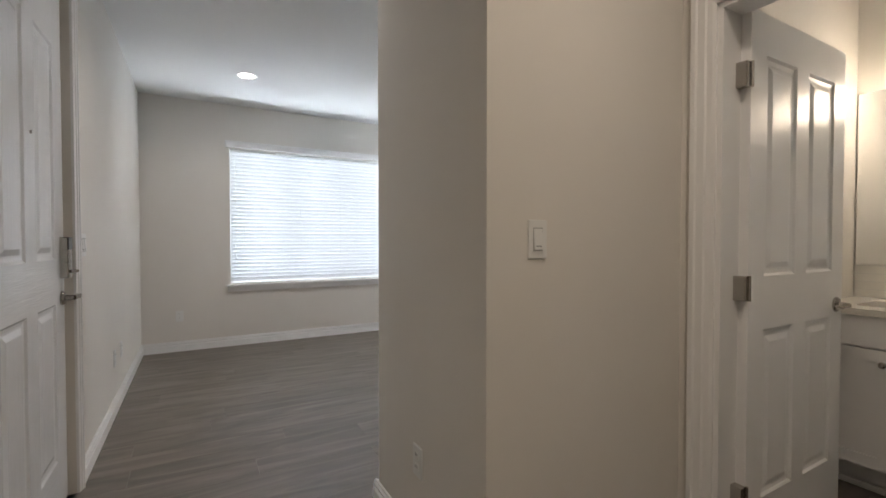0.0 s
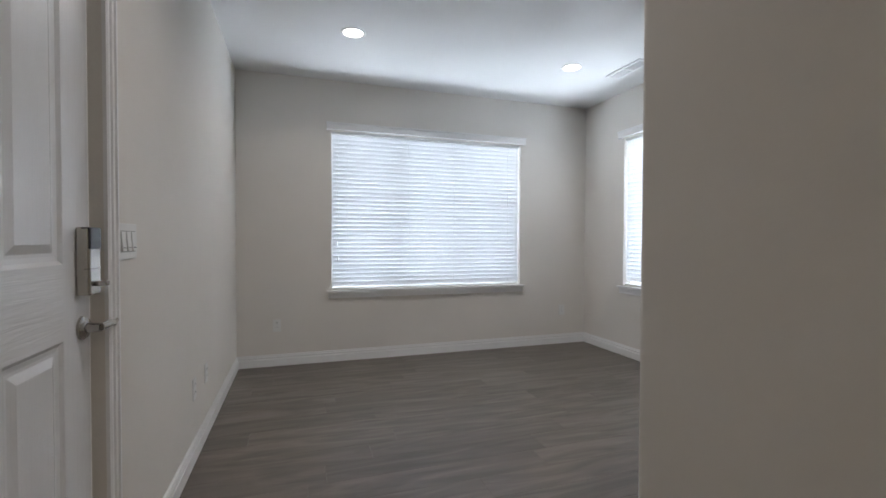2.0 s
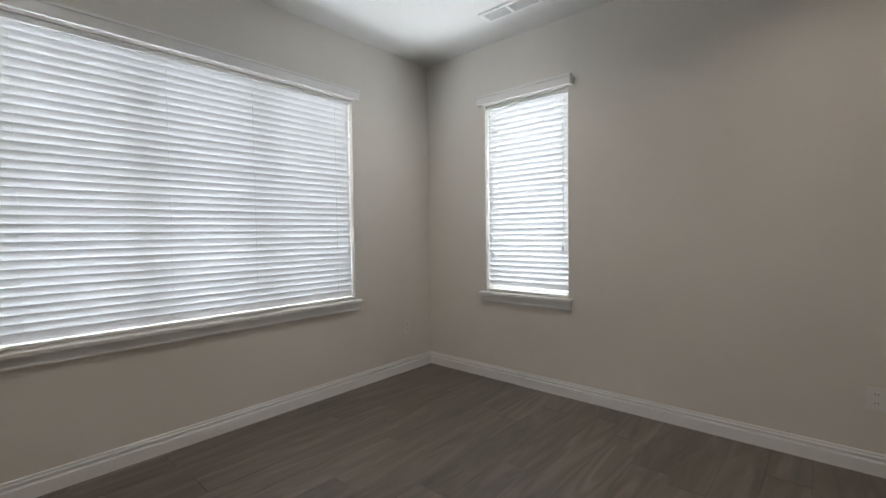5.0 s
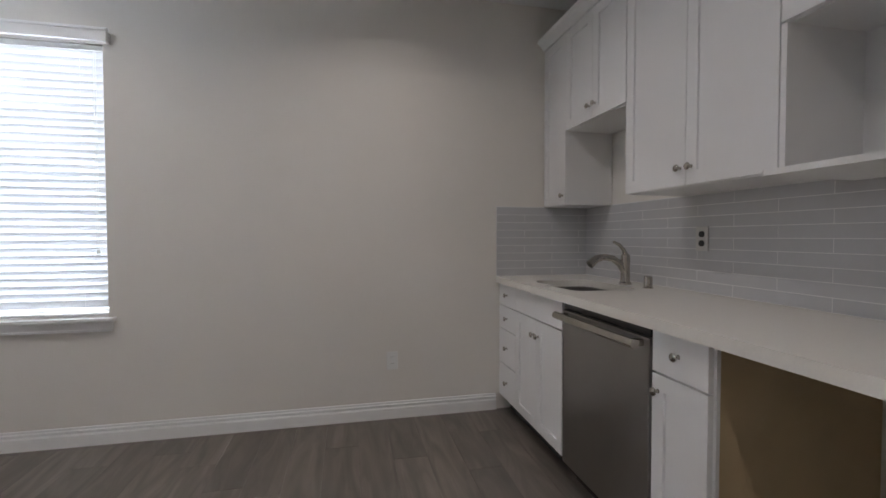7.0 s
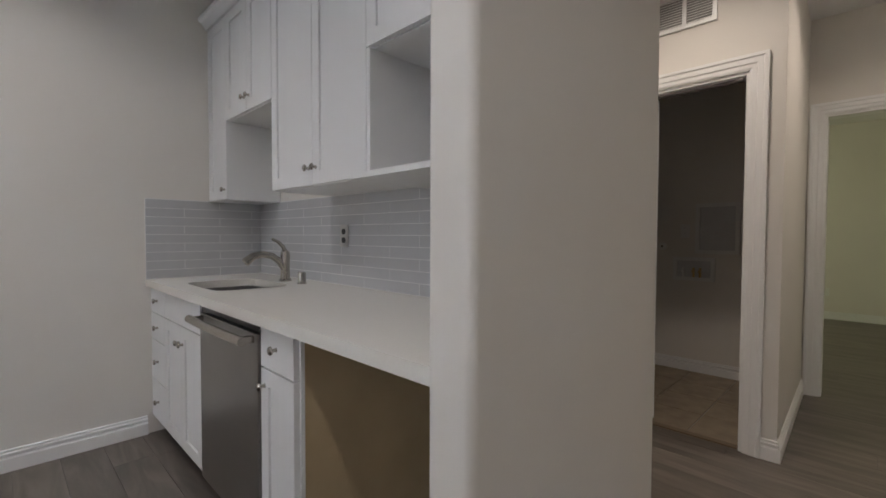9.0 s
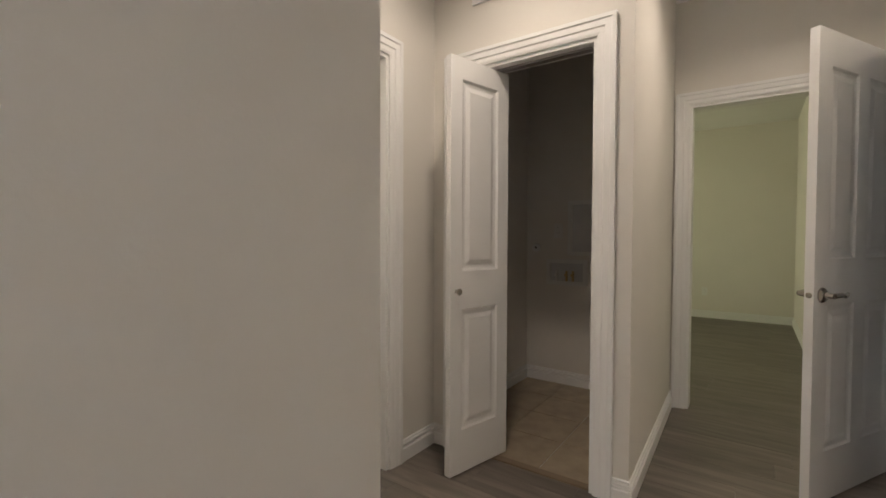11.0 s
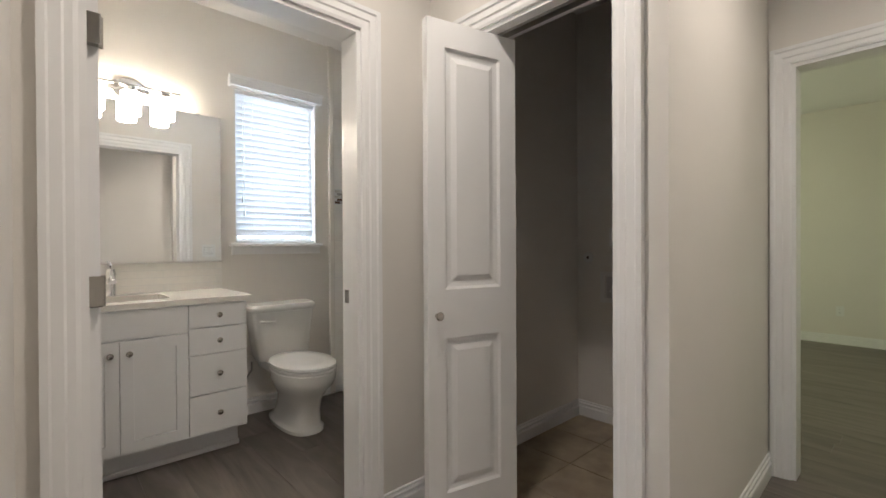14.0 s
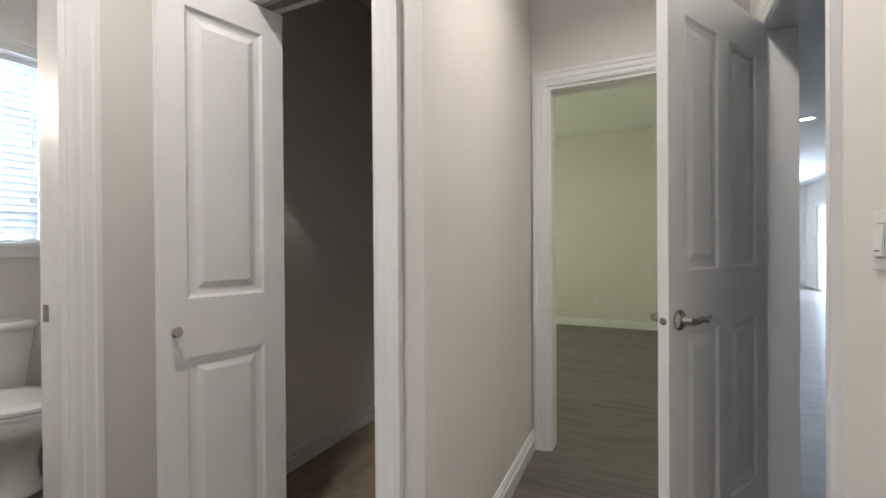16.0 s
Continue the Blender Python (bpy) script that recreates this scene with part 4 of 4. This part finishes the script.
part("valve", rod(bmesh.new(), (0, 0, 0), (0, -0.06, 0), 0.012), CHROME, sv)
part("hose", tube(bmesh.new(), [(0, -0.05, 0), (-0.01, -0.07, 0.06), (0.02, -0.09, 0.11), (0.05, -0.10, 0.16), (0.05, -0.10, 0.215)], 0.006, 10), STEEL, sv, "", True)
tph = thing("paper_holder", "chrome paper holder on the vanity side", "holder", pose(3.36, 0.567, 0.655))
part("post", rod(bmesh.new(), (0, 0, 0), (0, -0.035, 0), 0.012), CHROME, tph)
part("arm", tube(bmesh.new(), [(0, -0.035, 0), (0.02, -0.04, 0), (0.12, -0.04, 0)], 0.009, 10), CHROME, tph)

# shower at the south end
setting("trim_shower_edge", block(3.735, 3.759, -0.285, -0.245, 0.0, 2.735, 0.004), WALL, "painted shower wall edge", "trim")
curb = setting("shower_curb", block(2.252, 3.757, -0.505, -0.405, 0.0, 0.13, 0.012), PORCELAIN, "white shower pan curb", "shower pan")
setting("shower_pan", block(2.252, 3.757, -1.288, -0.505, 0.0, 0.05), PORCELAIN, "white shower pan floor", "shower pan")
sd = thing("shower_door", "framed clear glass shower door with chrome frame", "shower door")
part("wall_post", block(3.715, 3.75, -0.475, -0.44, 0.13, 1.93, 0.003), CHROME, sd)
part("header", block(2.262, 3.75, -0.48, -0.435, 1.93, 1.985, 0.004), CHROME, sd)
part("door_post", block(3.00, 3.025, -0.475, -0.44, 0.145, 1.93, 0.003), CHROME, sd)
part("bottom_rail", block(2.262, 3.715, -0.475, -0.44, 0.131, 0.15, 0.003), CHROME, sd)
for a, b in ((2.27, 3.0), (3.025, 3.715)):
    g = part("pane", block(a, b, -0.460, -0.454, 0.15, 1.93), GLASS, sd)
    g.visible_shadow = False
part("catch", block(3.700, 3.716, -0.439, -0.429, 1.0, 1.015), BLACK, sd)

# ---- laundry closet ----
def recessed_box(name, label, x0, x1, z0, z1, inner):
    ob = thing(name, label, "wall box")
    bm = bmesh.new()
    y = -1.2885
    f_ = 0.03
    for a, b, c, e in ((x0, x1, z0, z0 + f_), (x0, x1, z1 - f_, z1), (x0, x0 + f_, z0 + f_, z1 - f_), (x1 - f_, x1, z0 + f_, z1 - f_)):
        add_box(bm, a, b, y, y + 0.028, c, e)
    part("frame", bm, PLASTIC, ob)
    part("back", block(x0 + f_, x1 - f_, y, y + 0.004, z0 + f_, z1 - f_), inner, ob)
    return ob


wb = recessed_box("washer_box", "white plastic washer valve box with brass valves", 1.69, 2.01, 0.79, 0.99, GREYBOX)
for x in (1.80, 1.85, 1.93):
    bm = rod(bmesh.new(), (x, -1.272, 0.82), (x, -1.272, 0.90), 0.009)
    rod(bm, (x, -1.272, 0.87), (x, -1.245, 0.87), 0.011)
    part("valve", bm, BRASS if x < 1.9 else PLASTIC, wb, "brass shut-off valve" if x < 1.9 else "")
recessed_box("dryer_box", "white framed dryer vent box with grey back", 1.52, 1.84, 1.023, 1.445, GREYBOX)
ro = thing("dryer_outlet", "round white dryer outlet on the closet wall", "outlet", pose(2.108, -1.2885, 1.08, 0, 0, 180))
part("plate", lathe(bmesh.new(), ((0.036, 0), (0.036, 0.004), (0.03, 0.009), (0.012, 0.010)), pose(0, 0, 0, 90)), PLASTIC, ro, "", True)
part("socket", lathe(bmesh.new(), ((0.009, 0.0102), (0.009, 0.012)), pose(0, 0, 0, 90), 12), DARK, ro)
setting("threshold", block(1.258, 1.947, 0.03, 0.075, -0.004, 0.008, 0.003), material("threshold_strip", (0.2, 0.15, 0.10), 0.4), "brown floor threshold strip", "threshold")

# ---- ceiling fixtures ----
def downlight(x, y, power, color):
    ob = thing("downlight", "lit round recessed ceiling downlight with white ring", "ceiling lamp", pose(x, y, 2.74), "recessed downlights")
    bm = bmesh.new()
    for r0, r1, z0, z1 in ((0.095, 0.088, 0.0, -0.007), (0.088, 0.072, -0.007, -0.004)):
        a = [bm.verts.new((r0 * math.cos(2 * math.pi * k / 40), r0 * math.sin(2 * math.pi * k / 40), z0)) for k in range(40)]
        b = [bm.verts.new((r1 * math.cos(2 * math.pi * k / 40), r1 * math.sin(2 * math.pi * k / 40), z1)) for k in range(40)]
        for k in range(40):
            bm.faces.new((a[k], a[(k + 1) % 40], b[(k + 1) % 40], b[k]))
    part("ring", bm, TRIM, ob)
    part("lens", lathe(bmesh.new(), ((0.072, -0.0012), (0.072, -0.003), (0.04, -0.0042)), None, 40), DOWNLIGHT, ob)
    lamp = bpy.data.lights.new("downlight_lamp", "AREA")
    lamp.shape, lamp.size, lamp.energy, lamp.color = "DISK", 0.13, power, color
    lamp.spread = radians(142)
    lo_ = new("downlight_lamp", lamp)
    lo_.matrix_world = pose(x, y, 2.7345)


for x, y, power, color in DOWNLIGHTS:
    downlight(x, y, power, color)


def grille(name, m, w, h, cells, slats, label, mat=TRIM, tilt=35):
    """A louvred vent: local x 0..w, z 0..h, facing -y."""
    ob = thing(name, label, "vent", m)
    part("backing", block(0.01, w - 0.01, -0.002, -0.0005, 0.01, h - 0.01), ENGRAVED, ob)
    bm = bmesh.new()
    f_ = 0.022
    cw = (w - f_) / cells
    for a, b, c, e in ((0, w, 0, f_), (0, w, h - f_, h), *[(k * cw, k * cw + f_, f_, h - f_) for k in range(cells + 1)]):
        add_box(bm, a, b, -0.014, -0.0005, c, e)
    part("frame", bm, mat, ob)
    for c in range(cells):
        for k in range(slats):
            z = f_ + (k + 0.5) * (h - 2 * f_) / slats
            bm = moved(block(0, cw - f_, -0.0095, 0.0095, -0.001, 0.001), pose(c * cw + f_, -0.0085, z, tilt))
            part("slat", bm, mat, ob)
    return ob


grille("return_vent", pose(1.878, 0.09, 2.365, 0, 0, 180), 0.483, 0.205, 3, 11, "white louvred return air vent above the closet")
grille("ceiling_vent", pose(3.435, 5.06, 2.74, 90, 0, -90), 0.43, 0.145, 2, 5, "white louvred ceiling register", TRIM, 8)

# ---- far room ----
pd = thing("patio_door", "white framed sliding glass patio door", "door", pose(-3.3, -12.7, 0, 0, 0, 90))
bm = bmesh.new()
for a, b, c, e in ((0, 2.5, 0.0, 0.06), (0, 2.5, 2.04, 2.1), (0, 0.06, 0.06, 2.04), (1.2, 1.3, 0.06, 2.04), (2.44, 2.5, 0.06, 2.04)):
    add_box(bm, a, b, 0.04, 0.10, c, e)
part("frame", bm, PLASTIC, pd)
for a, b in ((0.06, 1.2), (1.3, 2.44)):
    g = part("pane", block(a, b, 0.068, 0.072, 0.06, 2.04), GLASS, pd)
    g.visible_shadow = False
vb = thing("vertical_blind", "stack of white vertical blind vanes beside the patio door", "blind", pose(-3.3, -12.75, 0, 0, 0, 90))
part("valance", block(-0.1, 2.6, -0.11, -0.01, 2.1, 2.2, 0.004), TRIM, vb)
for k in range(8):
    part("vane", moved(block(-0.002, 0.002, -0.09, 0.0, 0.03, 2.1), pose(-0.06 + 0.05 * k, -0.01, 0, 0, 0, 12)), BLIND, vb)

setting("ground", block(-60, 60, -60, 60, -0.4, -0.25), SLAB, "pale ground outside the windows", "ground")

# ---- tiles ----
def tile_mesh(w, h, t=0.006, inset=0.0006):
    me = bpy.data.meshes.new("tile")
    v = [(0, 0, 0), (w, 0, 0), (w, 0, h), (0, 0, h), (inset, -t, inset), (w - inset, -t, inset), (w - inset, -t, h - inset), (inset, -t, h - inset)]
    me.from_pydata(v, [], [(4, 5, 6, 7), (0, 1, 5, 4), (1, 2, 6, 5), (2, 3, 7, 6), (3, 0, 4, 7)])
    return me


TILE_CACHE = {}


def tile_field(parent, m, w, h, tw, th, joint, mat, name="tile", offset=True):
    rows = int(round(h / th))
    th = h / rows
    for r in range(rows):
        x = -(tw / 2 if offset and r % 2 else 0)
        while x < w - 0.002:
            a, b = max(x, 0), min(x + tw, w)
            if b - a > 0.006:
                key = (name, mat.name, round(b - a, 3), round(th, 4))
                if key not in TILE_CACHE:
                    TILE_CACHE[key] = tile_mesh(b - a - joint, th - joint)
                    TILE_CACHE[key].materials.append(mat)
                ob = new(name, TILE_CACHE[key])
                ob.parent = parent
                ob.matrix_basis = m @ pose(a + joint / 2, random.uniform(-0.0004, 0.0004), r * th + joint / 2, random.uniform(-0.06, 0.06), 0, random.uniform(-0.03, 0.03))
            x += tw


bs = setting("backsplash", block(1.342, 3.757, 1.6285, 1.6356, 0.9082, 1.380), GROUT, "grey glazed tile backsplash behind the worktop", "backsplash")
tile_field(bs, pose(3.757, 1.6302, 0.9085, 0, 0, 180), 2.415, 0.468, 0.406, 0.052, 0.0020, TILE)
bs2 = setting("backsplash", block(3.7520, 3.7595, 1.6370, 2.3050, 0.9082, 1.380), GROUT, "grey glazed tile backsplash return on the side wall", "backsplash")
tile_field(bs2, pose(3.7575, 2.3050, 0.9085, 0, 0, -90), 0.672, 0.468, 0.406, 0.052, 0.0020, TILE)
bs3 = setting("backsplash", block(3.7502, 3.7595, 0.542, 1.477, 0.8905, 1.066), GROUT, "white textured tile strip behind the vanity", "backsplash")
tile_field(bs3, pose(3.7556, 1.477, 0.891, 0, 0, -90), 0.935, 0.174, 0.60, 0.0425, 0.0012, WHITETILE)
st = setting("shower_tile", block(3.7476, 3.7595, -1.288, -0.290, 0.0, 2.18), GROUT, "cream shower wall tile with a mosaic band", "wall tile")
tile_field(st, pose(3.753, -0.290, 0.05, 0, 0, -90), 0.995, 1.45, 0.30, 0.29, 0.003, WHITETILE)
tile_field(st, pose(3.753, -0.290, 1.62, 0, 0, -90), 0.995, 0.56, 0.30, 0.28, 0.003, WHITETILE)
st2 = setting("shower_tile", block(2.252, 3.752, -1.2885, -1.282, 0.0, 2.18), GROUT, "cream shower wall tile with a mosaic band", "wall tile")
tile_field(st2, pose(3.75, -1.2818, 0.05, 0, 0, 180), 1.49, 1.45, 0.30, 0.29, 0.003, WHITETILE)
for k in range(6):
    for r in range(5):
        for wallk in (0, 1):
            mm = pose(3.753, -0.295 - 0.055 * k - (0.02 if r % 2 else 0), 1.505 + 0.022 * r, 0, 0, -90) if wallk == 0 else pose(3.74 - 0.055 * k - (0.02 if r % 2 else 0), -1.2818, 1.505 + 0.022 * r, 0, 0, 180)
            mat = BROWN if random.random() < 0.4 else SILVERMOSAIC
            key = ("mosaic", mat.name)
            if key not in TILE_CACHE:
                TILE_CACHE[key] = tile_mesh(0.05, 0.02)
                TILE_CACHE[key].materials.append(mat)
            ob = new("mosaic_tile", TILE_CACHE[key])
            ob.parent = (st, st2)[wallk]
            ob.matrix_basis = mm
cf = setting("closet_floor", block(1.19, 2.19, -1.29, 0.03, -0.006, 0.0), GROUT, "beige square floor tile in the closet", "floor tile")
for i in range(3):
    for k in range(4):
        a, b = 1.19 + 0.33 * i, (1.52, 1.85, 2.19)[i]
        c, e = 0.03 - 0.33 * (k + 1), 0.03 - 0.33 * k
        part("tile", block(a + 0.0025, b - 0.0025, max(c, -1.29) + 0.0025, e - 0.0025, 0.0, 0.006, 0.0015), BEIGETILE, cf)

# ---- floor planks ----
AREAS = ((-0.035, 3.76, 1.483, 6.0), (-0.035, 2.13, 0.09, 1.483), (0.03, 1.119, -1.35, 0.09), (2.13, 3.757, -0.405, 1.483), (0.208, 3.76, -5.4, -1.35), (-3.3, 0.03, -1.35, 1.0), (-3.3, 0.09, -14.0, -1.35), (1.119, 2.13, 0.03, 0.09), (-0.14, 0.0, 2.2, 3.17))
PLANK_CACHE = {}
far_bm = bmesh.new()
PL, PW = 1.22, 0.18
rows_from, rows_to = int(-14.0 / PW) - 1, int(6.0 / PW) + 1
for r in range(rows_from, rows_to + 1):
    y0, y1 = r * PW, r * PW + PW
    x = -4.0 + random.uniform(0, PL)
    x -= PL
    while x < 3.8:
        for ax0, ax1, ay0, ay1 in AREAS:
            a, b, c, e = max(x, ax0), min(x + PL, ax1), max(y0, ay0), min(y1, ay1)
            if b - a < 0.004 or e - c < 0.004:
                continue
            g = 0.0003
            if y0 > -3.2 and ax0 > -0.5:
                key = (round(b - a, 2), round(e - c, 3))
                if key not in PLANK_CACHE or key[0] < PL:
                    w, h = b - a - 2 * g, e - c - 2 * g
                    me = bpy.data.meshes.new("plank")
                    i_ = 0.0007
                    v = [(0, 0, 0), (w, 0, 0), (w, h, 0), (0, h, 0), (i_, i_, 0.006), (w - i_, i_, 0.006), (w - i_, h - i_, 0.006), (i_, h - i_, 0.006)]
                    me.from_pydata(v, [], [(4, 5, 6, 7), (0, 1, 5, 4), (1, 2, 6, 5), (2, 3, 7, 6), (3, 0, 4, 7)])
                    me.materials.append(FLOORWOOD)
                    PLANK_CACHE[key] = me
                ob = new("plank", PLANK_CACHE[key])
                ob.parent = floor
                ob.location = (a + g, c + g, -0.006)
            else:
                add_box(far_bm, a + g, b - g, c + g, e - g, -0.006, 0.0)
        x += PL
ob = part("plank", far_bm, FLOORWOOD, floor)
ob["kind"] = "stuff"
